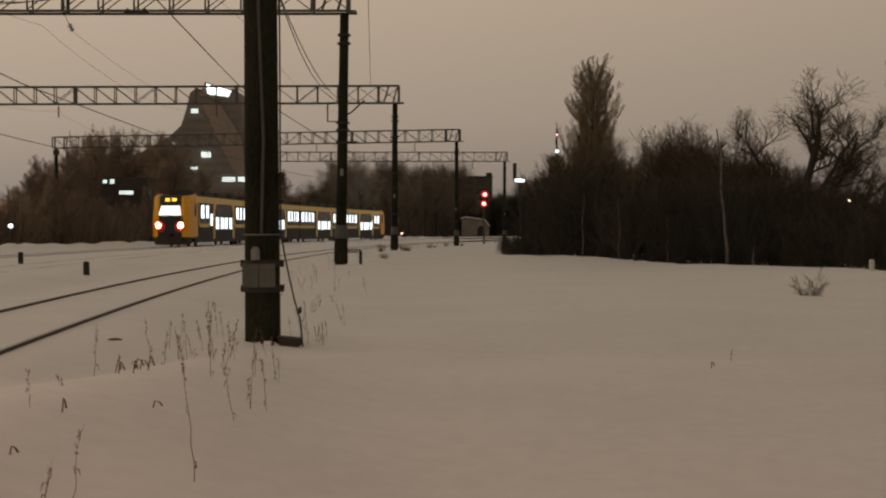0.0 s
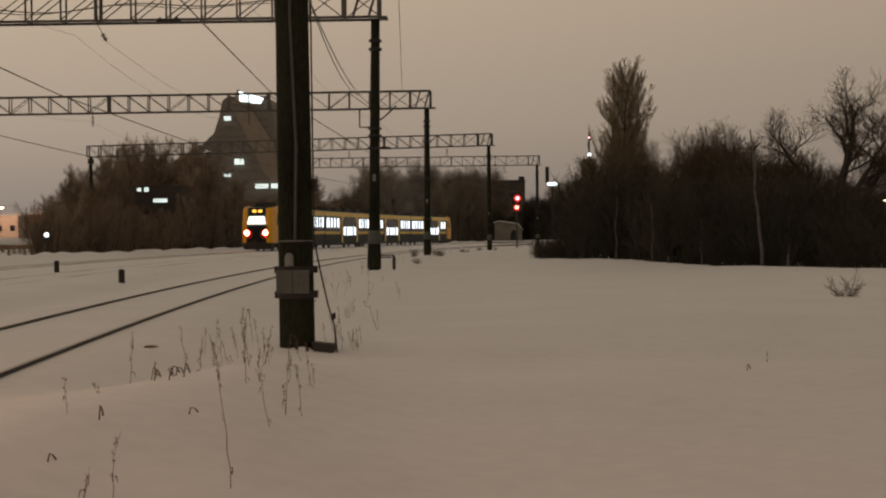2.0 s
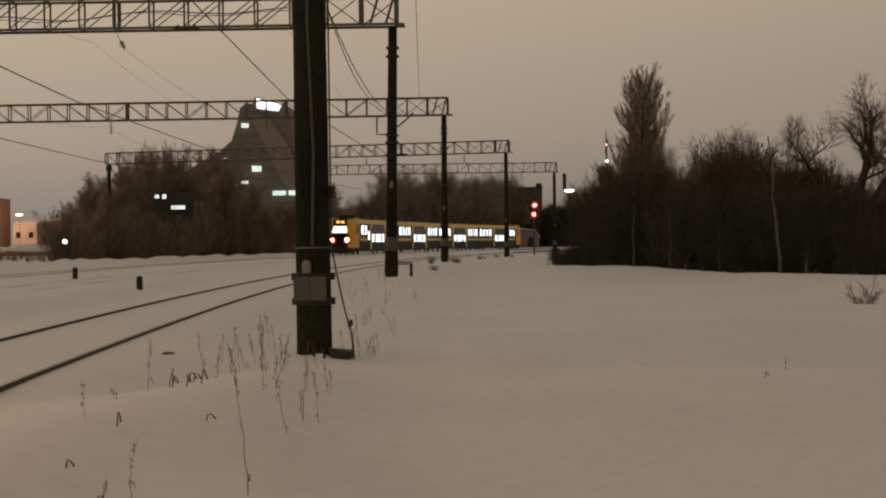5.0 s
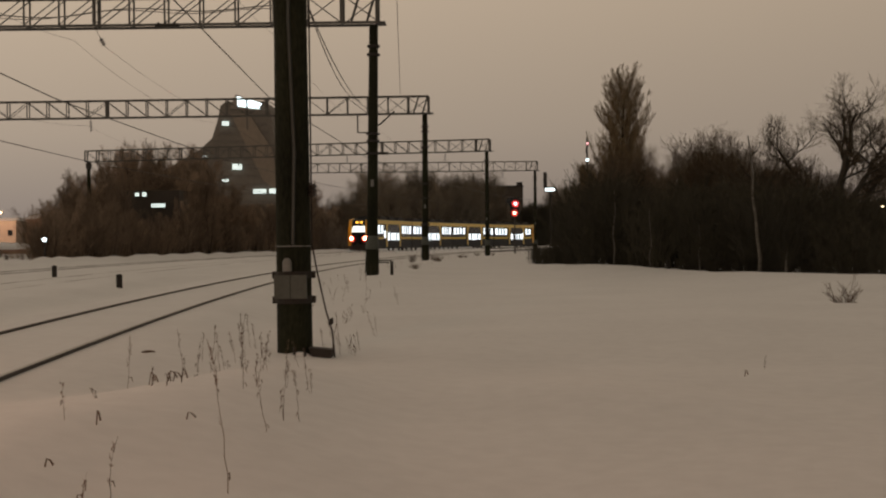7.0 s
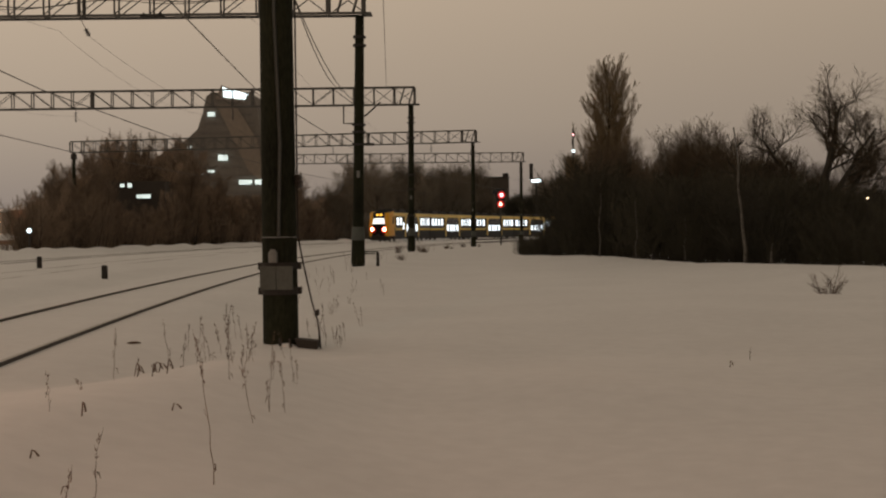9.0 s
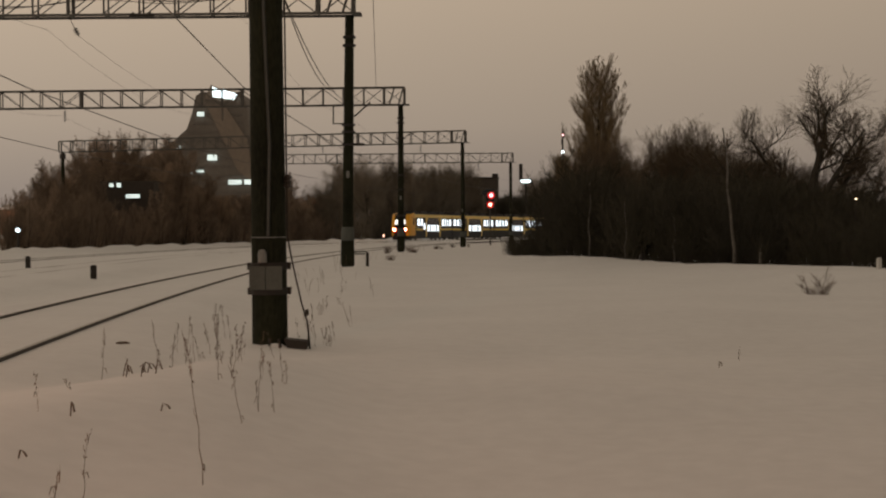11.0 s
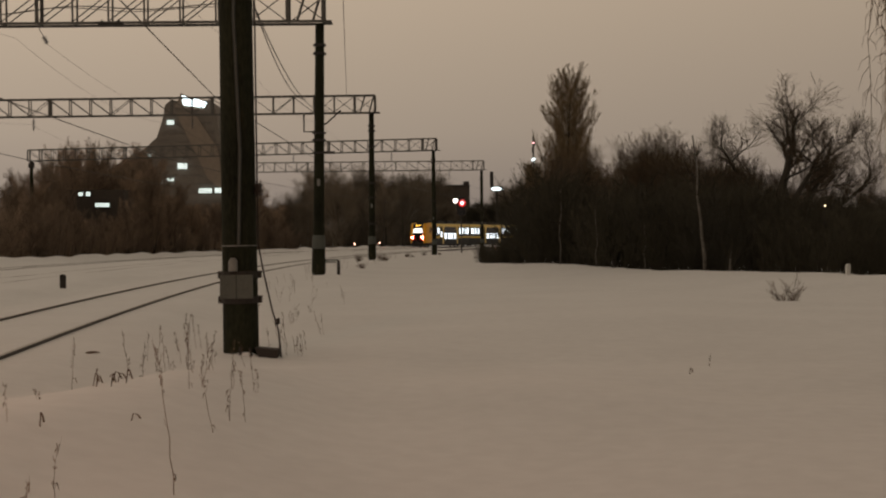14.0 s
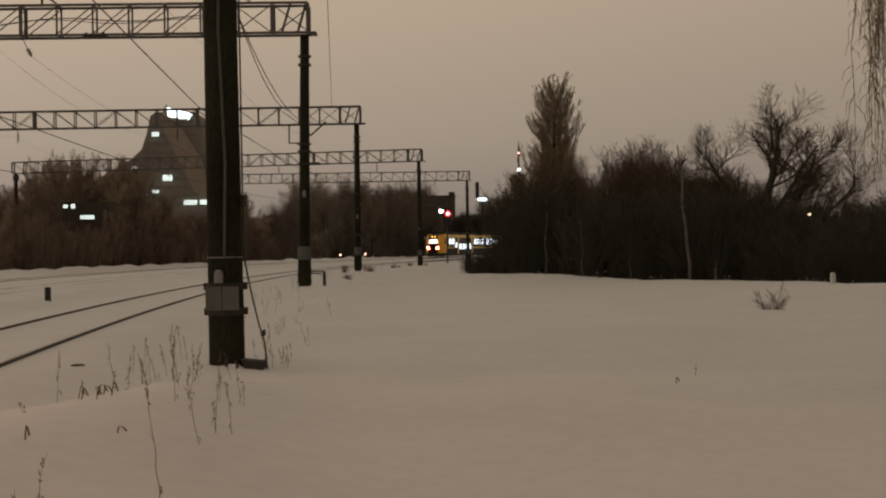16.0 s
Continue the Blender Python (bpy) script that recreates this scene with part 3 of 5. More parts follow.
def build_cab(car, cab):
    """The sloping end: yellow cheeks round a black mask with windscreen and lights."""
    def yy(v):
        return v - NOSE if cab == -1 else CARLEN - v + NOSE
    def ring(v, w, z0, z1, c=0.5):
        return [(-w, yy(v), z0 + c * 0.6), (-w + c, yy(v), z0), (w - c, yy(v), z0), (w, yy(v), z0 + c * 0.6), (w, yy(v), z1 - c), (w - c, yy(v), z1), (-w + c, yy(v), z1), (-w, yy(v), z1 - c)]
    part("cab_shell", Shape().loft([ring(2.62, HALF, 0.40, 4.22), ring(1.3, HALF - 0.02, 0.42, 4.15), ring(0.55, HALF - 0.14, 0.5, 3.6), ring(0.12, HALF - 0.45, 0.62, 2.4)]), BLACK, car, "black cab mask")
    for sx in (-1, 1):
        def q(v, x0, x1, z):
            return [(sx * x0, yy(v), z), (sx * x1, yy(v), z)]
        # cheek: a thick plate that wraps the corner from front to side
        outer = [(2.75, HALF + 0.03), (1.3, HALF + 0.02), (0.45, HALF - 0.06), (0.05, HALF - 0.42)]
        rings = []
        for v, x in outer:
            top = 4.34 - 0.10 * (2.75 - v)
            lean = 0.0
            rings.append([(sx * (x - 0.14), yy(v + lean + 0.05), 0.85), (sx * x, yy(v), 0.80), (sx * (x + 0.02), yy(v), 2.2), (sx * (x - 0.03), yy(v + 0.30), top - 0.25),
                          (sx * (x - 0.10), yy(v + 0.42), top), (sx * (x - 0.24), yy(v + 0.42), top - 0.05), (sx * (x - 0.20), yy(v + 0.1), 2.2)])
        part("yellow_cheek", Shape().loft(rings), YELLOW, car, "yellow wrap-round corner panel")
        part("cab_side_window", Shape().loft([[(sx * (HALF + 0.035), yy(2.0), 2.5), (sx * (HALF + 0.035), yy(2.75), 2.5), (sx * (HALF + 0.035), yy(2.75), 3.5), (sx * (HALF + 0.035), yy(2.35), 3.5)],
                                              [(sx * (HALF + 0.06), yy(2.0), 2.5), (sx * (HALF + 0.06), yy(2.75), 2.5), (sx * (HALF + 0.06), yy(2.75), 3.5), (sx * (HALF + 0.06), yy(2.35), 3.5)]]), BLACK, car)
        part("yellow_side", side_panel(*sorted((yy(2.6), yy(3.4))), 0.85, 4.1, sx * (HALF + 0.012), 0.04), YELLOW, car)
        lamp = Shape().tube([(sx * 0.94, yy(0.20), 1.74), (sx * 0.94, yy(-0.02), 1.74)], [0.32, 0.29], 20)
        if cab == -1:
            # two faintly glowing discs imitate the bloom round each tail light
            part("red_bloom_disc", Shape().tube([(sx * 0.84, yy(0.13), 1.64), (sx * 0.84, yy(0.09), 1.64)], [0.45, 0.43], 20), TAILGLOW, car, "red reflecting surround")
            part("red_bloom_disc", Shape().tube([(sx * 0.92, yy(0.09), 1.72), (sx * 0.92, yy(0.06), 1.72)], [0.37, 0.36], 20), TAILGLOW2, car, "red reflecting surround")
            rim = part("tail_light", lamp, TAILRIM, car, "glowing red tail light")
            part("lens", Shape().tube([(sx * 0.94, yy(0.0), 1.74), (sx * 0.94, yy(-0.05), 1.74)], [0.25, 0.22], 18), TAIL, rim)
        else:
            rim = part("head_light", lamp, BLACK, car, "white head light")
            part("lens", Shape().tube([(sx * 0.94, yy(0.0), 1.74), (sx * 0.94, yy(-0.05), 1.74)], [0.15, 0.12], 18), HEAD, rim)
    part("bumper", Shape().loft([ring(1.6, HALF - 0.05, 0.18, 0.95, 0.2), ring(0.5, HALF - 0.15, 0.2, 0.95, 0.2), ring(-0.1, HALF - 0.5, 0.25, 0.9, 0.2)]), STEEL_DARK, car, "dark lower skirt")
    part("coupler", Shape().box((0, yy(-0.25), 0.95), (0.35, 0.5, 0.3)).tube([(0, yy(-0.4), 0.95), (0, yy(-0.6), 0.95)], 0.16, 10), STEEL_DARK, car)
    wind = Shape().loft([[(-0.94, yy(0.16), 2.54), (0.94, yy(0.16), 2.54), (0.80, yy(0.42), 3.30), (-0.80, yy(0.42), 3.30)],
                         [(-0.94, yy(0.10), 2.54), (0.94, yy(0.10), 2.54), (0.80, yy(0.36), 3.30), (-0.80, yy(0.36), 3.30)]])
    part("windscreen", wind, LITCAB, car, "lit windscreen")
    for x in (-0.28, 0.30):
        part("display", Shape().box((x, yy(0.50), 3.78), (0.36, 0.06, 0.24)), AMBER if cab == -1 else BLACK, car, "amber lit display")


CARS = [train_car(-1), train_car(0), None, train_car(1)]
CARS[2] = copy_thing(CARS[1], Matrix())

# arc length along the train's track
STEP = 0.5
ARC = [(70.0, 0.0)]
while ARC[-1][0] < 460:
    y, s = ARC[-1]
    ARC.append((y + STEP, s + math.hypot(STEP, train_track(y + STEP) - train_track(y))))


def on_track(s):
    i = int(np.searchsorted([q[1] for q in ARC], s)) - 1
    (y0, s0), (y1, s1) = ARC[i], ARC[i + 1]
    y = y0 + (y1 - y0) * (s - s0) / (s1 - s0)
    return Vector((train_track(y), y, -0.225))


def arc_of(y):
    return float(np.interp(y, [q[0] for q in ARC], [q[1] for q in ARC]))


SWITCH = 14.0
TAIL_AT = [(0, 119.6), (2, 140.0), (4, 160.6), (8, 201.0), (12, 238.6), (14.5, 259.4), (16, 271.2)]


def motions():
    for i, car in enumerate(CARS):
        rows = []
        for t in range(17):
            s = arc_of(float(np.interp(t, [q[0] for q in TAIL_AT], [q[1] for q in TAIL_AT]))) + i * (CARLEN + 0.1)
            p, q = on_track(s), on_track(s + CARLEN)
            rows.append((t, pose(p.x, p.y, p.z, 0, 0, -math.degrees(math.atan2(q.x - p.x, q.y - p.y)))))
        walk(car, rows)
    # discs added to switch the signal: one lamp is covered, another uncovered late
    (low, lx, lz, ln), (side, sx, sz, sn) = OFF_DISCS
    open_low, shut_low = pose(lx + 0.42, -0.06, lz, 0, 0, 84), pose(lx, -0.06, lz)
    shut_side, open_side = pose(sx, -0.06, sz), pose(sx + 0.3, -0.06, sz, 0, 0, -84)
    walk(low, [(0, open_low), (SWITCH - 0.1, open_low), (SWITCH, shut_low), (16, shut_low)])
    walk(side, [(0, shut_side), (SWITCH - 0.1, shut_side), (SWITCH, open_side), (16, open_side)])


# ---- bare trees ----
def rnd(a, b):
    return random.uniform(a, b)


def grow(sh, p, d, length, r, level, spec, depth=0):
    """A branch and, on it, its smaller branches."""
    segs = spec["segs"][depth]
    pts, radii, q, v = [p], [r], Vector(p), Vector(d)
    for i in range(segs):
        w = spec["wob"][depth]
        v = (v + Vector((rnd(-w, w), rnd(-w, w), rnd(-w, w) + spec["up"][depth] / segs))).normalized()
        q = q + v * (length / segs)
        pts.append(q.copy())
        radii.append(max(r * (1 - (i + 1) / segs * spec["taper"]), spec["rmin"]))
    sh[0 if depth < spec["wood"] else 1].tube(pts, radii, 6 if depth == 0 else (4 if depth == 1 else 3), False)
    if depth + 1 >= level:
        return
    n = spec["kids"][depth]
    for k in range(n):
        t = spec["from"][depth] + (1 - spec["from"][depth]) * (k + rnd(0.1, 0.9)) / n
        i = min(int(t * segs), segs - 1)
        f = t * segs - i
        c = pts[i].lerp(pts[i + 1], f)
        axis_d = (pts[i + 1] - pts[i]).normalized()
        side = axis_d.cross(Vector((rnd(-1, 1), rnd(-1, 1), rnd(-1, 1)))).normalized()
        a = radians(rnd(*spec["ang"][depth]))
        dd = (axis_d * math.cos(a) + side * math.sin(a)).normalized()
        grow(sh, c, dd, length * rnd(*spec["len"][depth]) * (1 - spec["shrink"] * t), radii[i] * spec["rr"], level, spec, depth + 1)


def tree(name, label, category, spec, height, stems=1, spread=0.0, r=0.12, seed=0, group="", twig=None, bark=None):
    """A bare tree or shrub standing at the origin."""
    random.seed(seed)
    sh = [Shape(), Shape()]
    for k in range(stems):
        a = rnd(0, 6.283)
        s = rnd(0, spread)
        d = Vector((math.cos(a) * s, math.sin(a) * s, 1)).normalized()
        p = Vector((rnd(-1, 1), rnd(-1, 1), 0)) * spec.get("foot", 0.0) + Vector((0, 0, -0.25))
        grow(sh, p, d, height * spec["stem"] * (rnd(0.65, 1.0) if stems > 1 else 1.0), r, spec["level"], spec)
    k = height / max(v[2] for v in sh[1].v)
    for q in sh:
        q.v = [(v[0] * k * spec.get("wide", 1), v[1] * k * spec.get("wide", 1), v[2] * k) for v in q.v]
    ob = thing(name, label, category, group=group)
    part("trunk", sh[0], bark or BARK, ob)
    part("crown", sh[1], twig or TWIG, ob)
    return ob


SHRUB = dict(level=3, segs=(5, 3, 1), wob=(0.16, 0.22, 0.3), up=(0.1, 0.35, 0.3), taper=0.75, rmin=0.011, wood=1, kids=(13, 8, 0),
             ang=((20, 60), (20, 55)), len=((0.28, 0.5), (0.35, 0.7)), shrink=0.45, rr=0.6, stem=1.0, foot=0.9)
SHRUB["from"] = (0.04, 0.1)
WOOD = dict(level=4, segs=(6, 5, 3, 1), wob=(0.07, 0.15, 0.22, 0.3), up=(0.1, 0.5, 0.4, 0.3), taper=0.85, rmin=0.008, wood=2, kids=(22, 11, 17, 0),
            ang=((25, 60), (20, 50), (20, 55)), len=((0.28, 0.46), (0.3, 0.55), (0.4, 0.85)), shrink=0.40, rr=0.42, stem=0.96)
WOOD["from"] = (0.18, 0.15, 0.1)
ROUND = dict(level=4, segs=(5, 6, 3, 1), wob=(0.05, 0.12, 0.2, 0.3), up=(0.1, 0.35, 0.4, 0.3), taper=0.85, rmin=0.008, wood=2, kids=(26, 12, 15, 0),
             ang=((12, 62), (18, 45), (20, 55)), len=((0.52, 0.78), (0.28, 0.5), (0.4, 0.8)), shrink=0.18, rr=0.42, stem=0.62)
ROUND["from"] = (0.35, 0.2, 0.1)
POPLAR = dict(level=4, segs=(8, 6, 3, 1), wob=(0.010, 0.05, 0.10, 0.16), up=(0.15, 1.1, 1.0, 0.6), taper=0.9, rmin=0.006, wood=1, wide=1.75, kids=(165, 17, 12, 0),
              ang=((20, 48), (12, 32), (12, 36)), len=((0.28, 0.40), (0.25, 0.45), (0.4, 0.8)), shrink=0.55, rr=0.33, stem=0.97)
POPLAR["from"] = (0.12, 0.15, 0.1)
OAK = dict(level=5, segs=(4, 7, 6, 4, 2), wob=(0.06, 0.26, 0.28, 0.3, 0.35), up=(0.0, 0.22, 0.5, 0.5, 0.3), taper=0.74, rmin=0.0055, wood=3, wide=1.2, kids=(7, 8, 9, 16, 0),
           ang=((28, 66), (25, 60), (25, 60), (20, 60)), len=((0.95, 1.35), (0.35, 0.6), (0.38, 0.62), (0.5, 0.95)), shrink=0.25, rr=0.55, stem=0.42)
OAK["from"] = (0.5, 0.25, 0.15, 0.1)

def scatter(kinds, spots, base=None):
    """Puts copies of kinds at spots (x, y, height); the first of each kind is placed too."""
    used = set()
    for x, y, h in spots:
        i = random.randrange(len(kinds))
        ob, own = kinds[i]
        k = h / own
        m = pose(x, y, ground(x, y) - 0.05, 0, 0, rnd(0, 360))
        if i not in used:
            used.add(i)
            ob.matrix_basis = m @ Matrix.Diagonal((k * rnd(0.9, 1.1), k, k, 1))
        else:
            c = copy_thing(ob, m)
            c.scale = (k * rnd(0.9, 1.15), k * rnd(0.9, 1.15), k)


def build_right_wood():
    kinds = [(tree("shrub", "dense dark leafless shrub at the snow's edge", "shrub", SHRUB, 4.5, 13, 0.5, 0.035, 20 + i, "dark thicket beside the field"), 4.5) for i in range(4)]
    random.seed(5)
    spots = []
    for back, n, f in ((1.6, 32, 0.85), (4.5, 28, 0.95), (10, 30, 1.0), (18, 30, 1.03), (30, 26, 1.06), (46, 20, 1.05)):
        for k in range(n):
            x = 2.7 + 25.3 * ((k + rnd(0.1, 0.9)) / n) ** 1.25
            y = float(np.interp(x, EDGE_X, EDGE_Y)) + back * rnd(0.8, 1.2)
            x = x * (y / (y - back)) + rnd(-0.3, 0.3)
            if x / y < 0.044 or y > 95 and x < near_track(y) + 7.5:
                continue
            top = float(np.interp(x / y, (0.03, 0.044, 0.060, 0.068, 0.077, 0.09, 0.13, 0.16, 0.20, 0.22, 0.25, 0.29, 0.325, 0.345, 0.4), (0.000, 0.001, 0.003, 0.007, 0.045, 0.060, 0.046, 0.052, 0.056, 0.052, 0.041, 0.036, 0.032, 0.042, 0.045)))
            spots.append((x, y, (1.3 + top * y) * f * rnd(0.86, 1.0)))
    for k in range(44):
        u = 0.20 + 0.16 * (k + rnd(0.1, 0.9)) / 44
        y = rnd(52, 84)
        top = float(np.interp(u, (0.20, 0.22, 0.25, 0.29, 0.325, 0.345), (0.054, 0.050, 0.040, 0.035, 0.031, 0.041)))
        spots.append((u * y, y, (1.3 + top * y) * rnd(0.84, 1.0)))
    scatter(kinds, spots)
    p = tree("poplar", "tall narrow leafless poplar above dark thicket", "tree", POPLAR, 20.3, 1, 0, 0.32, 3, "", TWIG_GOLD)
    p.matrix_basis = pose(15.5, 150, -0.2)
    p2 = tree("poplar", "smaller leafless poplar beside the tall one", "tree", POPLAR, 8.4, 1, 0, 0.2, 8, "", TWIG_GOLD)
    p2.matrix_basis = pose(10.4, 128, -0.2) @ Matrix.Diagonal((0.9, 0.9, 1, 1))
    random.seed(18)
    sh = [Shape(), Shape()]
    sh[0].tube([(0, 0, -0.4), (0.05, 0, 2.0), (0.1, 0, 4.0), (0.2, 0, 5.2)], [0.5, 0.42, 0.26, 0.12], 9)
    for a, l, z, r in ((-58, 7.2, 2.2, 0.20), (-38, 6.8, 2.4, 0.22), (-17, 6.6, 2.8, 0.21), (5, 7.6, 3.2, 0.26), (23, 6.8, 2.8, 0.20), (42, 6.8, 2.4, 0.22), (58, 7.0, 2.0, 0.20)):
        w = rnd(-0.35, 0.35)
        grow(sh, Vector((0.1, 0, z)), Vector((math.sin(radians(a)), w, math.cos(radians(a)))).normalized(), l, r, OAK["level"], OAK, 1)
    k = 12.0 / max(v[2] for v in sh[1].v)
    for q in sh:
        q.v = [(v[0] * k * 1.5, v[1] * k, v[2] * k) for v in q.v]
    o = thing("oak_tree", "old wide leafless tree with crooked limbs", "tree", pose(23.1, 90, -0.2))
    part("trunk", sh[0], BARK, o)
    part("crown", sh[1], TWIG_MID, o)
    kinds = [(tree("tree", "leafless rounded tree behind dark thicket", "tree", ROUND, 10, 1, 0.03, 0.16, 40 + i, "trees behind the thicket", TWIG_MID), 10) for i in range(2)]
    scatter(kinds, [(18.2, 110, 10.2), (19.4, 109, 10.4), (17.2, 112, 9.5), (20.5, 111, 9.8), (21.4, 108, 8.2), (16.0, 112, 7.8), (19.0, 113, 9.5), (22.5, 105, 7.8), (23.0, 98, 7.0), (25.0, 98, 6.9), (26.8, 96, 6.4), (21.8, 100, 7.2), (14.6, 138, 11.0), (17.2, 140, 11.5), (18.6, 142, 10.0), (13.2, 136, 9.5), (11.8, 118, 7.6), (9.6, 118, 6.4), (38, 118, 6.6), (33, 92, 5.4), (12.5, 128, 9.0)])


def build_left_wood():
    kinds = [(tree("tree", "leafless brown tree behind the railway", "tree", WOOD, 10, 2, 0.25, 0.13, 60 + i, "bare trees beyond the tracks", TWIG_HAZED), 10) for i in range(4)]
    shr = [(tree("shrub", "leafless brown shrub beyond the tracks", "shrub", SHRUB, 4.5, 10, 0.5, 0.035, 70 + i, "brown shrubs beyond the tracks", TWIG_HAZED), 4.5) for i in range(2)]
    random.seed(9)
    tall, low = [], []
    def nearest(u):
        y = 96.0
        while u * y > train_track(y) - 8.0:
            y += 1.0
        return y
    for row, (d, f) in enumerate(((0, 0.62), (8, 0.8), (18, 0.92), (30, 1.0), (44, 1.0), (62, 1.0))):
        for k in range(24):
            u = -0.365 + 0.275 * (k + rnd(0.1, 0.9)) / 24
            y = nearest(u) + (d + 6) * rnd(0.85, 1.15)
            x = u * y
            if abs(x + 34.4) + abs(y - 125) < 2.5:
                continue
            top = float(np.interp(u, (-0.330, -0.315, -0.30, -0.27, -0.245, -0.22, -0.17, -0.13, -0.115, -0.10), (0.0, 0.006, 0.040, 0.062, 0.082, 0.072, 0.072, 0.064, 0.036, 0.030)))
            if top > 0.008:
                h = (1.2 + top * y) * f * rnd(0.84, 1.02)
                for c, v, w in ((-0.237, 0.030, 0.016), (-0.223, 0.022, 0.016), (-0.167, 0.047, 0.014), (-0.146, 0.030, 0.020), (-0.178, 0.038, 0.010)):
                    if abs(u - c) < w and (c > -0.2 or y < 150):
                        h = min(h, 1.0 + v * y)        # low growth in front of the lit buildings
                tall.append((x, y, h))
    for k in range(110):
        u = -0.312 + 0.222 * (k + rnd(0.1, 0.9)) / 110
        y = nearest(u) + rnd(1, 22)
        low.append((u * y, y, rnd(2.4, 5.0)))
    low += [(-39.0, 147, 5.6), (-36.6, 146, 4.4), (-34.6, 146.5, 4.2), (-32.4, 147, 4.6), (-30.6, 148, 6.2)]
    for k in range(26):
        u = -0.40 + 0.10 * (k + rnd(0.1, 0.9)) / 26
        y = rnd(118, 150)
        low.append((u * y, y, rnd(0.9, 1.5)))
    scatter(kinds, tall)
    scatter(shr, low)


def build_far_wood():
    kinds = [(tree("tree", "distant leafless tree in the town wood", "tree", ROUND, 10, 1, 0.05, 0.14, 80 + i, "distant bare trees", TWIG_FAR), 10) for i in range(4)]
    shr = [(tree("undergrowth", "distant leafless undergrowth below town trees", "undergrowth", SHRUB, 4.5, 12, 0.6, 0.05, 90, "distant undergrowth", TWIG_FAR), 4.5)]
    dark = [(tree("tree", "distant dark leafless tree beside the flat-roofed building", "tree", ROUND, 10, 1, 0.05, 0.16, 95, "distant dark trees", TWIG), 10)]
    dark_low = [(tree("undergrowth", "distant dark undergrowth beyond the railway signal", "undergrowth", SHRUB, 4.5, 14, 0.6, 0.06, 96, "distant undergrowth", TWIG), 4.5)]
    random.seed(12)
    tall, low, tall2, low2 = [], [], [], []
    for d, f in ((262, 0.88), (290, 0.97), (325, 1.0), (360, 1.0)):
        for k in range(15):
            u = -0.135 + 0.20 * (k + rnd(0.1, 0.9)) / 15
            y = d * rnd(0.96, 1.04)
            x = u * y
            if x > train_track(y) - 9 or u > 0.004:
                continue
            top = float(np.interp(u, (-0.13, -0.115, -0.10, -0.092, -0.085, -0.055, -0.02, 0.03, 0.06), (0.042, 0.036, 0.030, 0.031, 0.054, 0.060, 0.057, 0.042, 0.034)))
            tall.append((x, y, (1.2 + top * y) * f * rnd(0.74, 1.05)))
    for k in range(46):
        u = -0.022 + 0.160 * (k + rnd(0.1, 0.9)) / 46
        y = rnd(392, 470)
        v = float(np.interp(u, (-0.02, 0.0, 0.04, 0.055, 0.07, 0.14), (0.046, 0.036, 0.030, 0.035, 0.050, 0.050)))
        tall.append((u * y, y, (1.2 + v * y) * rnd(0.8, 1.03)))
        low.append((u * y, y - 20, rnd(6, 10)))
    for k in range(14):
        u = -0.016 + 0.027 * (k + rnd(0.1, 0.9)) / 14
        y = rnd(352, 380)
        tall.append((u * y, y, (1.2 + 0.054 * y) * rnd(0.8, 1.0)))
    for k in range(34):
        u = 0.002 + 0.058 * (k + rnd(0.1, 0.9)) / 34
        y = rnd(366, 388)
        v = float(np.interp(u, (0.0, 0.012, 0.02, 0.030, 0.038, 0.06), (0.030, 0.020, 0.012, 0.020, 0.029, 0.031)))
        tall2.append((u * y, y, (1.0 + v * y) * rnd(0.85, 1.05)))
        low2.append((u * y + rnd(-2, 2), y - 6, rnd(5.0, 8.0)))
    for k in range(70):
        u = -0.13 + 0.19 * (k + rnd(0.1, 0.9)) / 70
        y = rnd(228, 330)
        x = u * y
        if x < train_track(y) - 8 and u < 0.004:
            low.append((x, y, rnd(5, 8.5)))
    scatter(kinds, tall)
    scatter(shr, low)
    scatter(dark, tall2)
    scatter(dark_low, low2)


build_right_wood()
build_left_wood()
build_far_wood()


def slim_trunk(x, y, h, r, lean, seed):
    """A slender pale trunk at the wood's edge, with a few stubs."""
    random.seed(seed)
    t = thing("birch_tree", "slender pale birch trunk before dark thicket", "tree", pose(x, y, ground(x, y)), group="pale birch trunks")
    pts = [(lean * h * k / 7 + rnd(-0.05, 0.05), rnd(-0.03, 0.03), -0.2 + (h + 0.2) * k / 7) for k in range(8)]
    part("trunk", Shape().tube(pts, [r * (1 - 0.09 * k) for k in range(8)], 8), BIRCH, t, "", True)
    s = Shape()
    for k in range(14):
        i = random.randint(3, 6)
        p = Vector(pts[i])
        a = rnd(0, 6.28)
        l = rnd(0.12, 0.4)
        s.tube([p, p + Vector((math.cos(a) * l * 0.6, math.sin(a) * l * 0.6, l * 0.6)), p + Vector((math.cos(a) * l * 0.8, math.sin(a) * l * 0.8, l * 1.2))], [0.018, 0.012, 0.007], 3)
    part("crown", s, TWIG, t)


slim_trunk(9.05, 44.8, 4.3, 0.058, -0.085, 1)
slim_trunk(9.62, 44.0, 0.65, 0.06, 0.1, 2)
slim_trunk(5.65, 57.0, 3.0, 0.032, 0.0, 3)
slim_trunk(6.7, 53.8, 2.2, 0.028, 0.0, 4)
slim_trunk(7.9, 49.8, 1.6, 0.028, 0.01, 5)
for k, (u, h) in enumerate(((-0.080, 9.5), (-0.071, 7.0), (-0.060, 10.0), (-0.053, 8.0), (-0.041, 10.5), (-0.033, 7.5), (-0.026, 9.0), (-0.110, 6.0))):
    slim_trunk(u * 258, 258, h * 1.1, 0.12, 0.02 * (-1) ** k, 20 + k)


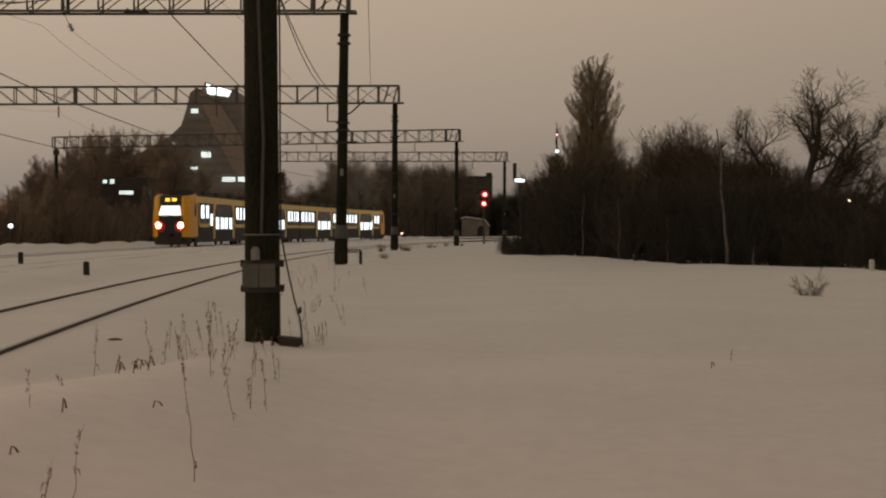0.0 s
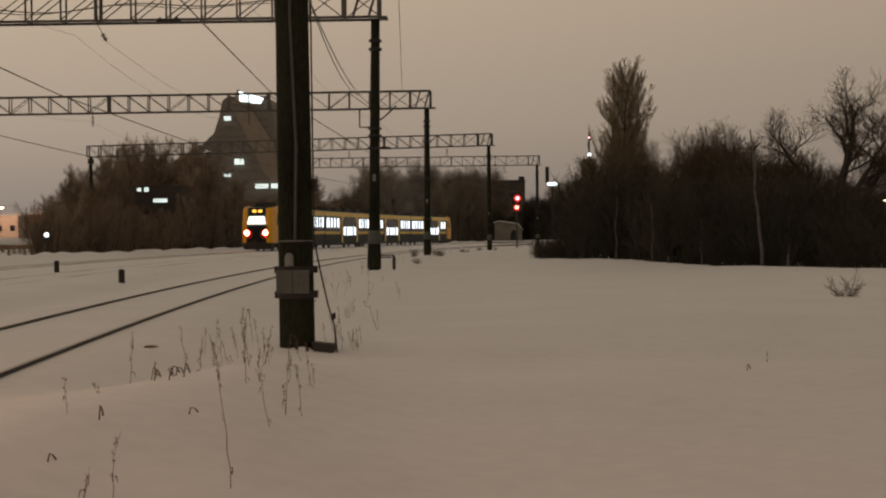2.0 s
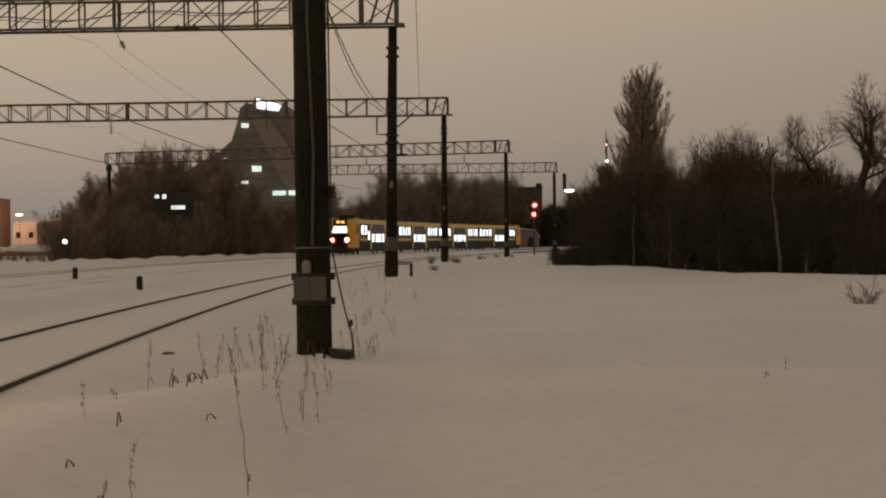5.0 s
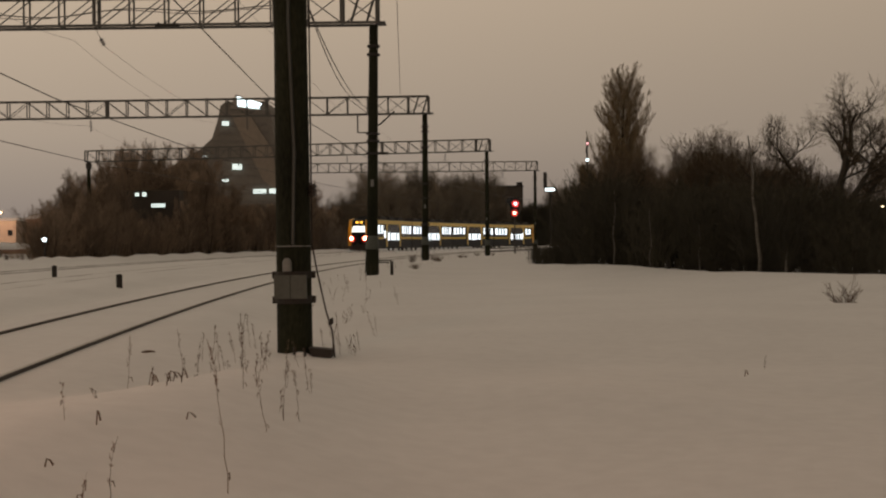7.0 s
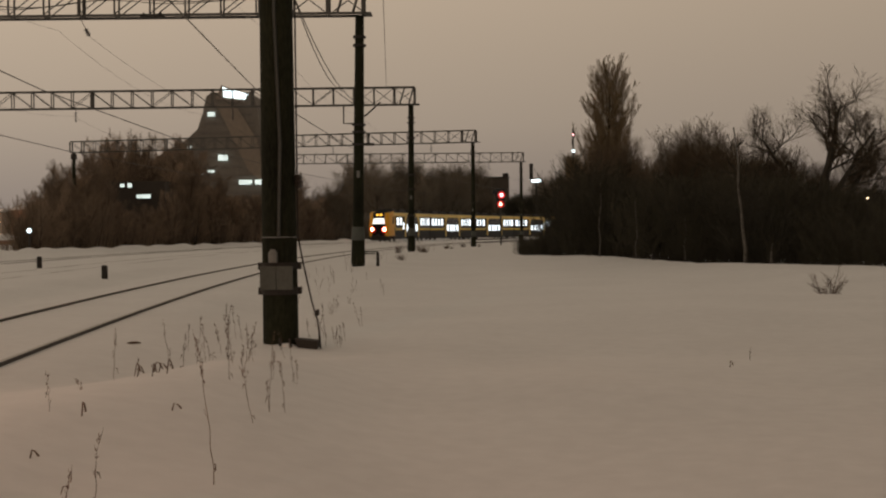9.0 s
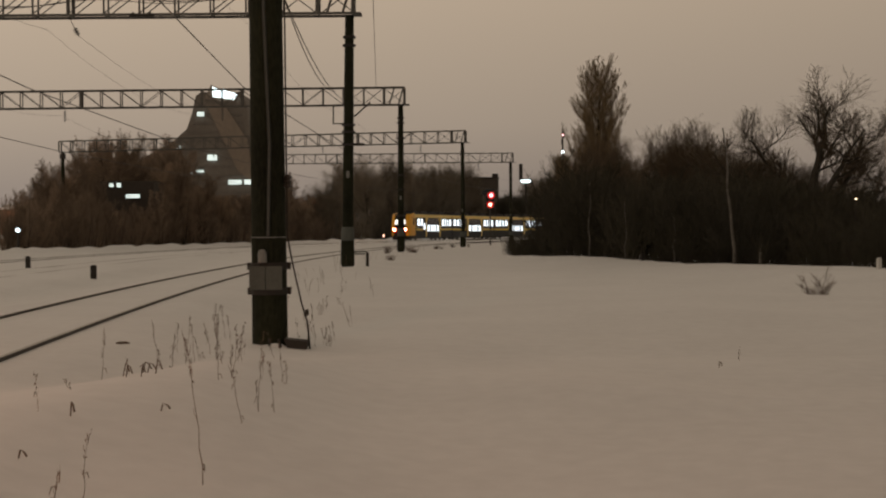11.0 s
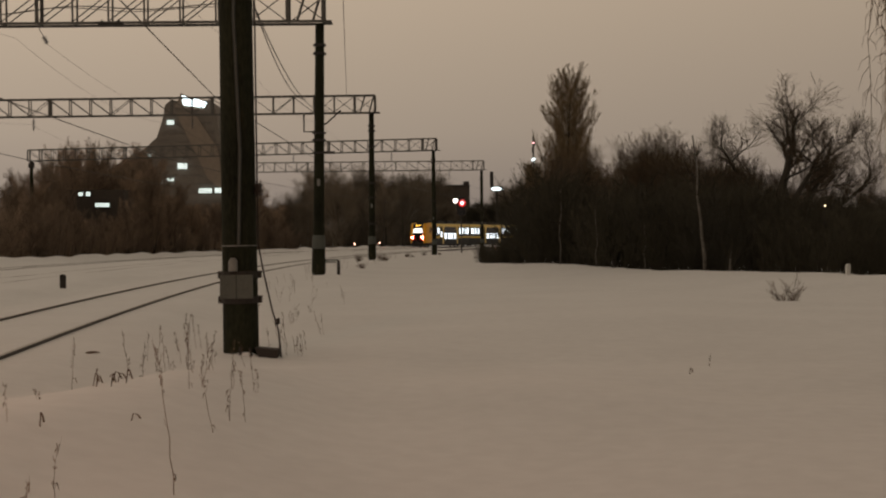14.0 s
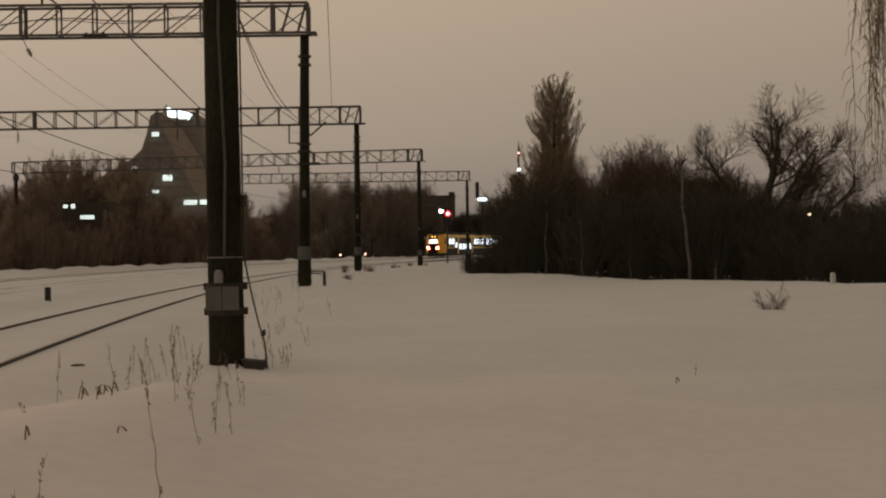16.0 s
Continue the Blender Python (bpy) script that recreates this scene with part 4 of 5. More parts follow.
def build_weeping_birch():
    """A birch beside the camera whose hanging twigs reach into view."""
    random.seed(31)
    t = thing("weeping_birch", "weeping birch with long thin hanging twigs", "tree", pose(7.72, 14.0, ground(7.72, 14.0)))
    part("trunk", Shape().tube([(0, 0, -0.3), (0.05, 0, 2), (-0.1, 0.05, 5), (0, 0, 9)], [0.19, 0.16, 0.11, 0.03], 10), BIRCH, t, "", True)
    limbs, hang = Shape(), Shape()
    ends = []
    # limbs that stay out of view are added to shade the snow nearby
    for a, reach, z0, z1 in ((180, 2.9, 3.8, 5.0), (172, 2.7, 4.6, 5.8), (192, 2.7, 3.4, 4.6), (205, 2.7, 4.4, 5.6), (165, 2.2, 3.4, 4.6), (30, 2.8, 4.8, 6.5), (60, 3.2, 5.6, 7.4), (90, 2.8, 5, 6.8), (130, 3.0, 5.8, 7.4), (230, 3.2, 5.6, 7.2), (265, 3.4, 5.0, 6.8), (300, 2.8, 5, 6.6), (335, 3.2, 5.6, 7.2), (0, 3.2, 5.2, 6.9), (180, 2.6, 6.4, 7.6)):
        c, s = math.cos(radians(a)), math.sin(radians(a))
        pts = [(0, 0, z0), (c * reach * 0.35, s * reach * 0.35, z0 + (z1 - z0) * 0.65), (c * reach * 0.7, s * reach * 0.7, z1), (c * reach, s * reach, z1 - 0.5)]
        limbs.tube(pts, [0.06, 0.04, 0.022, 0.01], 5)
        for k in range(56 if 160 < a < 210 else 20):
            f = rnd(0.3, 1.0) * 3
            i = min(int(f), 2)
            ends.append((Vector(pts[i]).lerp(Vector(pts[i + 1]), f - i), a))
    for p, a in ends:
        c, s = math.cos(radians(a + rnd(-70, 70))), math.sin(radians(a + rnd(-70, 70)))
        l = rnd(0.8, 2.0) + 0.9 * smooth01(-3.35, -3.1, p.x) * rnd(0, 1)
        o = rnd(0.05, 0.35)
        pts = [p, p + Vector((c * o, s * o, -0.08))]
        for k in range(1, 7):
            pts.append(p + Vector((c * o * 1.3 + rnd(-0.05, 0.05), s * o * 1.3 + rnd(-0.05, 0.05), -0.08 - l * k / 6)))
        hang.tube(pts, [0.006, 0.0055, 0.005, 0.0045, 0.004, 0.0035, 0.003, 0.002], 3)
        for k in range(20):
            f = rnd(1.0, 6.8)
            i = min(int(f), 6)
            q = Vector(pts[i]).lerp(Vector(pts[i + 1]), f - i)
            w = rnd(0.05, 0.40)
            e = Vector((rnd(-0.10, 0.10), rnd(-0.10, 0.10), 0))
            hang.tube([q, q + e + Vector((0, 0, -w * 0.35)), q + e * 1.3 + Vector((rnd(-0.03, 0.03), 0, -w))], [0.004, 0.0032, 0.002], 3)
    part("limbs", limbs, BARK, t)
    part("crown", hang, BIRCH_TWIG, t, "thin hanging twigs")


build_weeping_birch()

# ---- town beyond the trees ----
def build_library():
    """A tall sloping glass and stone public building with a lit crown."""
    lib = thing("public_building", "tall sloping stone building with a lit glass crown", "building", pose(0, 650, 0))
    prof = [(-168, -1), (-150, 30), (-136, 39), (-126, 44.5), (-120.5, 49.5), (-118, 57), (-116.4, 64.5), (-114, 66.3), (-96, 66.3), (-93.4, 62), (-91, 46), (-86, -1)]
    part("wall", Shape().loft([[(x, 0, z) for x, z in prof], [(x, 40, z) for x, z in prof]]), FACADE, lib, "grey-brown stone flank")
    facet = [(-111.5, 60.5), (-103, 60.5), (-92.6, 44), (-89.5, 24), (-97, 30)]
    part("glazed_facet", Shape().loft([[(x, -0.8, z) for x, z in facet], [(x, 0.1, z) for x, z in facet]]), FACADE_PALE, lib, "paler slanted glass facet")
    for k in range(14):
        z = 8 + 4.0 * k
        x0 = float(np.interp(z, (-1, 30, 39, 44.5, 49.5, 57, 64.5), (-166, -148, -134.5, -124.5, -119, -116.6, -115)))
        x1 = float(np.interp(z, (-1, 46, 62), (-88, -92.5, -95)))
        part("floor_band", Shape().box(((x0 + x1) / 2, -0.2, z), (x1 - x0 - 2, 0.5, 1.0)), FACADE_DARK, lib)
    crown = Shape().loft([[(-112, -0.6, 63.2), (-99, -0.6, 61.8), (-96.8, -0.6, 65.0), (-109.2, -0.6, 69.6)], [(-112, 6, 63.2), (-99, 6, 61.8), (-96.8, 6, 65.0), (-109.2, 6, 69.6)]])
    part("crown_frame", crown, FACADE_PALE, lib, "glass crown")
    lit = Shape().loft([[(-108, -1.2, 64.2), (-98.6, -1.2, 62.8), (-97.0, -1.2, 65.2), (-108.6, -1.2, 68.6)], [(-108, -0.7, 64.2), (-98.6, -0.7, 62.8), (-97.0, -0.7, 65.2), (-108.6, -0.7, 68.6)]])
    part("lit_glazing", lit, COOLLAMP, lib, "brightly lit cool white glass")
    for x, z, w, h in ((-113.9, 56.2, 3.2, 1.9), (-108.7, 36.2, 4.2, 2.6), (-114.3, 30.0, 3.0, 1.2), (-98.4, 24.8, 6.0, 2.0), (-92.2, 24.8, 3.6, 2.2), (-123.6, 41.0, 2.2, 1.2), (-118.6, 29.0, 1.6, 1.2)):
        part("window", Shape().box((x, -1.4, z), (w, 0.6, h)), WINLIT, lib, "lit window")


def house(name, label, x, y, w, dpt, h, wall_m, windows=(), roof=1.2, lamps=()):
    b = thing(name, label, "building", pose(x, y, -0.3))
    part("wall", Shape().box((0, dpt / 2, h / 2), (w, dpt, h)), wall_m, b)
    if name == "flat_roofed_building":
        part("parapet", Shape().box((0, dpt / 2, h + 0.2), (w + 0.5, dpt + 0.5, 0.5)), STEEL_DARK, b)
        part("stair_head", Shape().box((w * 0.42, dpt / 2, h + 1.0), (2.0, 4, 1.6)), STEEL_DARK, b)
    if roof:
        part("roof", Shape().loft([[(-w / 2 - 0.4, -0.4, h), (w / 2 + 0.4, -0.4, h), (w / 2 - 0.6, dpt / 2, h + roof), (-w / 2 + 0.6, dpt / 2, h + roof)],
                                   [(-w / 2 - 0.4, dpt + 0.4, h), (w / 2 + 0.4, dpt + 0.4, h), (w / 2 - 0.6, dpt / 2 + 0.2, h + roof), (-w / 2 + 0.6, dpt / 2 + 0.2, h + roof)]]), SNOW, b, "snow-covered roof")
    for wx, wz, ww, wh, lit in windows:
        fr = part("window", Shape().box((wx, -0.05, wz), (ww + 0.3, 0.12, wh + 0.3)), PLASTER if not lit else DARKWALL, b)
        part("pane", Shape().box((wx, -0.13, wz), (ww, 0.06, wh)), WINLIT if lit else BLACK, fr)
    return b


build_library()
house("office_block", "dark low office block with a few lit windows", -35.0, 152, 6.4, 6, 7.2, DARKWALL,
      [(-1.35, 6.75, 0.45, 0.35, True), (-0.55, 6.75, 0.45, 0.45, True), (0.95, 5.55, 1.5, 0.4, True), (-2.6, 2.6, 0.6, 0.5, True)], 0)
house("town_house", "pale plaster house with snowy roof", -100.5, 300, 5.2, 9, 6.6, PLASTER, [(-1.4, 4, 1.0, 1.2, False), (1.4, 4, 1.0, 1.2, False)], 0.7)
house("town_house", "reddish plaster house with snowy roof", -94.8, 304, 4.4, 9, 7.0, BRICKRED, [(0, 4.4, 1.0, 1.2, False)], 1.3)
# this house-shaped block takes the place of a tree lit by the lamp
house("town_house", "tall brown block standing in for lamplit foliage", -110.5, 298, 9.0, 9, 12.0, BRICKRED, [(1.5, 5, 1.0, 1.2, False), (1.5, 8.5, 1.0, 1.2, False)], 0)
house("flat_roofed_building", "dark flat-roofed building behind far trees", 11.0, 500, 13, 12, 20.4, DARKWALL, [(-3, 14, 1.6, 1.6, False), (2, 14, 1.6, 1.6, False)], 0)


def snowy_wall(x, y, w, h):
    t = thing("low_wall", "low brown wall capped with thick snow", "wall", pose(x, y, -0.3))
    part("wall", Shape().box((0, 0, h / 2), (w, 0.6, h)), BRICKRED, t)
    part("snow_cap", Shape().tube([(-w / 2, 0, h), (-w * 0.2, 0, h + 0.15), (w * 0.25, 0, h + 0.05), (w / 2, 0, h)], [0.35, 0.6, 0.5, 0.3], 8), SNOW, t)


snowy_wall(-66.0, 200, 7.0, 1.1)
snowy_wall(-74.5, 205, 8.0, 1.0)


def build_shed():
    """A pale walled underpass mouth beyond the tracks."""
    s = thing("pale_shed", "low pale plaster shed with a dark arched doorway", "shed", pose(7.8, 345, -0.2))
    part("wall", Shape().loft([[(-3.2, 0, 0), (3.4, 0, 0), (3.4, 0, 2.3), (2.2, 0, 3.9), (-2.2, 0, 4.6), (-3.2, 0, 4.2)], [(-3.2, 5, 0), (3.4, 5, 0), (3.4, 5, 2.3), (2.2, 5, 3.9), (-2.2, 5, 4.6), (-3.2, 5, 4.2)]]), PLASTER_DIM, s)
    arch = [(0.6, 0), (2.4, 0), (2.4, 1.6), (2.1, 2.3), (1.5, 2.6), (0.9, 2.3), (0.6, 1.6)]
    part("doorway", Shape().loft([[(x, -0.06, z) for x, z in arch], [(x, 0.05, z) for x, z in arch]]), BLACK, s, "dark arched doorway")
    part("roof", Shape().loft([[(-3.5, -0.4, 4.25), (-2.2, -0.4, 4.7), (2.4, -0.4, 4.0), (3.7, -0.4, 2.4), (3.7, -0.4, 2.55), (2.5, -0.4, 4.2), (-2.2, -0.4, 4.9), (-3.5, -0.4, 4.45)],
                              [(-3.5, 5.4, 4.25), (-2.2, 5.4, 4.7), (2.4, 5.4, 4.0), (3.7, 5.4, 2.4), (3.7, 5.4, 2.55), (2.5, 5.4, 4.2), (-2.2, 5.4, 4.9), (-3.5, 5.4, 4.45)]]), SNOW, s, "snow-covered roof")


build_shed()


def lamp_post(name, label, x, y, z, w, h, material, r=0.08):
    p = thing(name, label, "lamp", pose(x, y, ground(x, y)))
    g = ground(x, y)
    part("pole", Shape().tube([(0, 0, -0.3), (0, 0, z - g)], [r * 1.3, r], 8), STEEL_DARK, p)
    head = part("lamp_head", Shape().box((0, 0.10, z - g + h * 0.1), (w * 1.15, 0.25, h * 1.25)), STEEL_DARK, p)
    part("diffuser", Shape().tube([(-w / 2, -0.05, z - g), (-w * 0.3, -0.07, z - g), (w * 0.3, -0.07, z - g), (w / 2, -0.05, z - g)], [h * 0.3, h / 2, h / 2, h * 0.3], 8), material, head)


lamp_post("floodlight", "cool white floodlight on a dark post", 19.3, 355, 13.8, 2.6, 0.75, COOLLAMP, 0.25)
lamp_post("street_lamp", "white street lamp before brown shrubs", -31.8, 104, 1.5, 0.28, 0.30, COOLLAMP)
lamp_post("street_lamp", "lit street lamp on the roof line of houses", -100.6, 297, 8.0, 1.5, 0.5, WARMLAMP, 0.03)
lamp_post("street_lamp", "tiny lit lamp among dark shrubs", 12.35, 43.0, 2.05, 0.045, 0.05, WARMLAMP, 0.012)


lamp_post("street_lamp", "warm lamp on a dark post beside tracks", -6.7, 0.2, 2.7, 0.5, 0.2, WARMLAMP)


lamp_post("street_lamp", "tiny lit lamp before distant trees", -25.4, 232, 1.5, 0.26, 0.26, WARMLAMP)


def build_tower():
    t = thing("radio_mast", "thin dark radio mast with red and white lights", "mast", pose(33.0, 410, 0))
    part("pole", Shape().tube([(0, 0, -0.5), (0, 0, 31)], [0.4, 0.2], 8), STEEL_DARK, t)
    part("antenna", Shape().box((0.3, -0.2, 29), (0.25, 0.2, 1.8)).box((-0.3, -0.2, 27), (0.25, 0.2, 1.6)), STEEL_DARK, t)
    part("red_light", Shape().tube([(0, -0.7, 28.8), (0, -0.7, 29.2)], 0.22, 8), REDLAMP, t)
    part("white_light", Shape().tube([(0, -0.8, 23.8), (0, -0.8, 24.5)], 0.42, 8), COOLLAMP, t)
    part("chimney", Shape().box((-12.2, 0, 18.5), (1.0, 1.0, 4.5)), STEEL_DARK, t)


build_tower()


# ---- railway signals and posts ----
def build_signal():
    """A colour-light signal: lenses in a hooded dark head; an added disc covers what is off."""
    x, y = 4.35, 150.0
    s = thing("railway_signal", "tall railway signal with glowing red lamps", "signal", pose(x, y, ground(x, y)))
    part("pole", Shape().tube([(0, 0.2, -0.3), (0, 0.2, 5.8)], 0.09, 10), STEEL, s)
    part("backboard", Shape().box((0, 0.12, 5.0), (0.95, 0.08, 1.9)), BLACK, s)
    part("ladder", Shape().box((0.28, 0.3, 2.6), (0.03, 0.03, 5.0)).box((0.55, 0.3, 2.6), (0.03, 0.03, 5.0)), STEEL, s)
    lamps = {}
    for name, lx, lz, m, n in (("red_lamp", 0.10, 5.28, REDLAMP, 0.20), ("white_lamp", 0.0, 4.30, REDLAMP_PALE, 0.19), ("side_lamp", -0.62, 5.55, WHITELAMP, 0.24)):
        l = part(name, Shape().tube([(lx, 0.10, lz), (lx, -0.02, lz)], [n, n * 0.95], 18), m, s, "glowing signal lens")
        if name != "side_lamp":
            # this wide disc glows dimly to imitate the red bloom round the lens
            part("rim", Shape().tube([(lx, 0.09, lz), (lx, 0.07, lz)], n * 2.0, 20), REDHALO, l, "red-lit rim")
        part("hood", Shape().tube([(lx - n * 1.15, -0.05, lz + 0.1), (lx - n * 0.7, -0.1, lz + n * 0.95), (lx, -0.1, lz + n * 1.2), (lx + n * 0.7, -0.1, lz + n * 0.95), (lx + n * 1.15, -0.05, lz + 0.1)], 0.05, 5), BLACK, l)
        lamps[name] = (lx, lz, n)
    sh = []
    for name in ("white_lamp", "side_lamp"):
        lx, lz, n = lamps[name]
        # not a part of the signal: the disc stands in for switching its lamp
        o = part("shutter", Shape().tube([(0, 0, 0), (0, -0.04, 0)], n * (2.05 if name == "white_lamp" else 1.15), 18), BLACK, s, "added black disc that hides a switched-off lamp")
        sh.append((o, lx, lz, n))
    return sh


REDHALO = mat("red_lamp_halo", (0.6, 0.02, 0.02), 0.5, 0, 0.05, 1, 4, emit=(1.0, 0.03, 0.025), power=0.30)
REDLAMP_PALE = mat("orange_red_signal_lens", (0.8, 0.3, 0.2), 0.3, 0, 0.02, 1, 4, emit=(1.0, 0.55, 0.38), power=4.0)
OFF_DISCS = build_signal()


def dwarf_signal(x, y, h):
    d = thing("dwarf_signal", "small pink-lit ground signal in the snow", "signal", pose(x, y, ground(x, y)), group="ground signals")
    part("post", Shape().tube([(0, 0, -0.2), (0, 0, h)], 0.05, 8), STEEL_DARK, d)
    part("head", Shape().box((0, 0.05, h + 0.1), (0.34, 0.2, 0.5)), STEEL_DARK, d)
    part("lens", Shape().tube([(0, -0.05, h + 0.15), (0, -0.09, h + 0.15)], 0.15, 12), REDLAMP_PALE, d)


dwarf_signal(-11.2, 240, 0.36)
dwarf_signal(-7.3, 250, 0.32)


def short_post(x, y, h, w, m, label):
    s = Shape().box((0, 0, h / 2 - 0.15), (w, w * 0.8, h + 0.3), 0.4)
    s.loft([[(-w / 2, -w * 0.4, h), (w / 2, -w * 0.4, h), (w / 2, w * 0.4, h), (-w / 2, w * 0.4, h)], [(-w * 0.3, -w * 0.2, h + 0.03), (w * 0.3, -w * 0.2, h + 0.03), (w * 0.3, w * 0.2, h + 0.03), (-w * 0.3, w * 0.2, h + 0.03)]])
    thing("marker_post", label, "post", pose(x, y, ground(x, y)), "short posts", shape=s, material=m)


short_post(-9.6, 38.0, 0.34, 0.15, STEEL_DARK, "short dark post in the snow between tracks")
short_post(-15.4, 51.5, 0.40, 0.17, STEEL_DARK, "short dark post in the snow between tracks")
short_post(-3.0, 51.5, 0.48, 0.09, STEEL_DARK, "thin dark stake in the snow beside mast")
def low_rail():
    """A grey bar and board between the mast's foot and the stake."""
    r = thing("low_rail", "grey board on short dark legs beside mast", "rail", pose(-3.28, 51.6, ground(-3.28, 51.6)))
    part("board", Shape().box((0, 0, 0.52), (0.52, 0.03, 0.05)).box((-0.02, 0, 0.44), (0.40, 0.02, 0.05)), PLATE, r)
    for x in (-0.23, 0.23):
        part("leg", Shape().box((x, 0, 0.22), (0.03, 0.03, 0.62)), STEEL_DARK, r)


low_rail()
short_post(11.6, 38.2, 0.28, 0.11, WHITEPOST, "small white post before dark thicket")
short_post(7.1, 52.0, 0.25, 0.12, STEEL_DARK, "small stump at the snow's edge")


# ---- weeds and small bushes in the snow ----
def weed(x, y, h, seed, bend=0.15, heads=True, lean=None):
    """A dry stalk with close thin shoots, withered leaves and a ragged seed head."""
    random.seed(seed)
    w = thing("dry_weed", "dry brown weed stalk standing in snow", "weed", pose(x, y, ground(x, y)), group="dry weeds in the snow")
    s, hd = Shape(), Shape()
    for st in range(1 if lean is not None else random.choice((1, 1, 1, 2))):
        a = rnd(0, 6.28)
        hh = h * (1 if st == 0 else rnd(0.4, 0.8))
        bx, by = (math.cos(a) * bend * hh, math.sin(a) * bend * hh) if lean is None else (lean, 0)
        ox, oy = (rnd(-0.05, 0.05), rnd(-0.05, 0.05)) if st else (0, 0)
        n = 9
        pts = [Vector((ox + bx * (k / n) ** 1.6 + rnd(-0.008, 0.008), oy + by * (k / n) ** 1.6, -0.1 + (hh + 0.1) * k / n)) for k in range(n + 1)]
        r = 0.0018 + 0.0020 * min(hh, 0.7)
        s.tube(pts, [r * (1 - 0.075 * k) for k in range(n + 1)], 4)
        for k in range(int(3 + hh * 12)):
            f = n * rnd(0.25, 1.0) ** 0.6 * 0.999
            i = min(int(f), n - 1)
            p = pts[i].lerp(pts[i + 1], f - i)
            b = rnd(0, 6.28)
            l = rnd(0.015, 0.06) * (0.6 + hh)
            e = p + Vector((math.cos(b) * l * 0.35, math.sin(b) * l * 0.35, l))
            s.tube([p, p.lerp(e, 0.5) + Vector((math.cos(b) * 0.004, math.sin(b) * 0.004, -0.004)), e], [r * 0.5, r * 0.45, r * 0.3], 3)
        for k in range(1 + int(hh * 3)):          # withered leaves hang from the stem
            f = rnd(1.5, n * 0.8)
            i = int(f)
            p, b, l = pts[i].lerp(pts[i + 1], f - i), rnd(0, 6.28), rnd(0.02, 0.05)
            c, d = math.cos(b), math.sin(b)
            hd.tube([p, p + Vector((c * l * 0.5, d * l * 0.5, l * 0.15)), p + Vector((c * l * 0.8, d * l * 0.8, -l * 0.8))], [0.002, 0.0045, 0.0015], 3)
        if heads:
            for k in range(int(5 + 8 * hh)):     # the head, strung along the top
                f = n * rnd(0.72, 0.999)
                i = int(f)
                q = pts[i].lerp(pts[i + 1], f - i) + Vector((rnd(-1, 1), rnd(-1, 1), 0)) * 0.010
                hd.tube([q, q + Vector((rnd(-0.008, 0.008), rnd(-0.008, 0.008), rnd(0.008, 0.022)))], [0.0038, 0.0015], 3)
    part("stalk", s, STALK, w)
    tagged(part("seed_head", hd, STALK, w), kind="stuff")


WEEDS = [(-2.79, 11.26, 0.41), (-2.55, 8.70, 0.23), (-2.70, 10.00, 0.08), (-1.83, 6.96, 0.35), (-1.95, 6.88, 0.17), (-2.91, 14.02, 0.42), (-2.85, 14.44, 0.29), (-2.63, 11.54, 0.14), (-2.81, 13.02, 0.11), (-2.36, 14.20, 0.60), (-1.40, 10.18, 0.43), (-1.82, 11.04, 0.44), (-1.87, 12.48, 0.32), (-2.65, 14.60, 0.41)]
WEEDS += [(-2.80, 17.54, 0.39), (-1.64, 17.18, 0.52), (-1.45, 17.36, 0.14), (-2.96, 15.28, 0.31), (3.23, 15.84, 0.13), (-1.90, 17.68, 0.28), (-3.26, 46.84, 0.34), (-3.93, 48.20, 0.54), (-3.27, 36.54, 0.29), (-3.15, 41.06, 0.33), (-1.54, 11.52, 0.23), (-3.03, 16.30, 0.33), (-1.77, 11.50, 0.28), (-3.05, 18.22, 0.36)]
for i, (x, y, h) in enumerate(WEEDS):
    weed(x, y, h, 200 + i, 0.12 if h > 0.2 else 0.5)
weed(-1.37, 7.8, 0.82, 199, lean=-0.10)
weed(-1.42, 9.60, 0.40, 198, lean=-0.09)
weed(-1.28, 10.3, 0.38, 197, lean=-0.06)
for i in range(17):
    random.seed(300 + i)
    y = rnd(11.5, 17.5)
    weed(-0.160 * y + rnd(-0.45, 0.55), y, rnd(0.12, 0.46), 330 + i, 0.2)
for i in range(9):
    random.seed(350 + i)
    weed(-2.17 + rnd(0.35, 0.75), 17.0 + rnd(0.0, 1.2), rnd(0.12, 0.45), 370 + i, 0.25)
for i in range(20):
    random.seed(600 + i)
    y = rnd(19, 46)
    weed(-0.088 * y + rnd(-0.8, 0.5), y, rnd(0.10, 0.34), 640 + i, 0.35)
for i in range(48):
    random.seed(400 + i)
    y = rnd(28, 66) if i < 18 else rnd(66, 135)
    weed(near_track(y) + rnd(2.4, 4.6), y, rnd(0.15, 0.45) if i < 18 else rnd(0.3, 0.7), 430 + i, 0.2)


def broken_stem(x, y, h, w, seed):
    """A stem snapped over, its tip back in the snow."""
    random.seed(seed)
    s = Shape().tube([(-w / 2, 0, -0.06), (-w * 0.1, 0.01, h), (w * 0.2, 0, h * 0.85), (w / 2, 0, h * 0.3)], [0.005, 0.0045, 0.005, 0.0065], 4)
    thing("broken_stem", "snapped dry stem bent over the snow", "weed", pose(x, y, ground(x, y), 0, 0, rnd(-30, 30)), "dry weeds in the snow", shape=s, material=STALK)


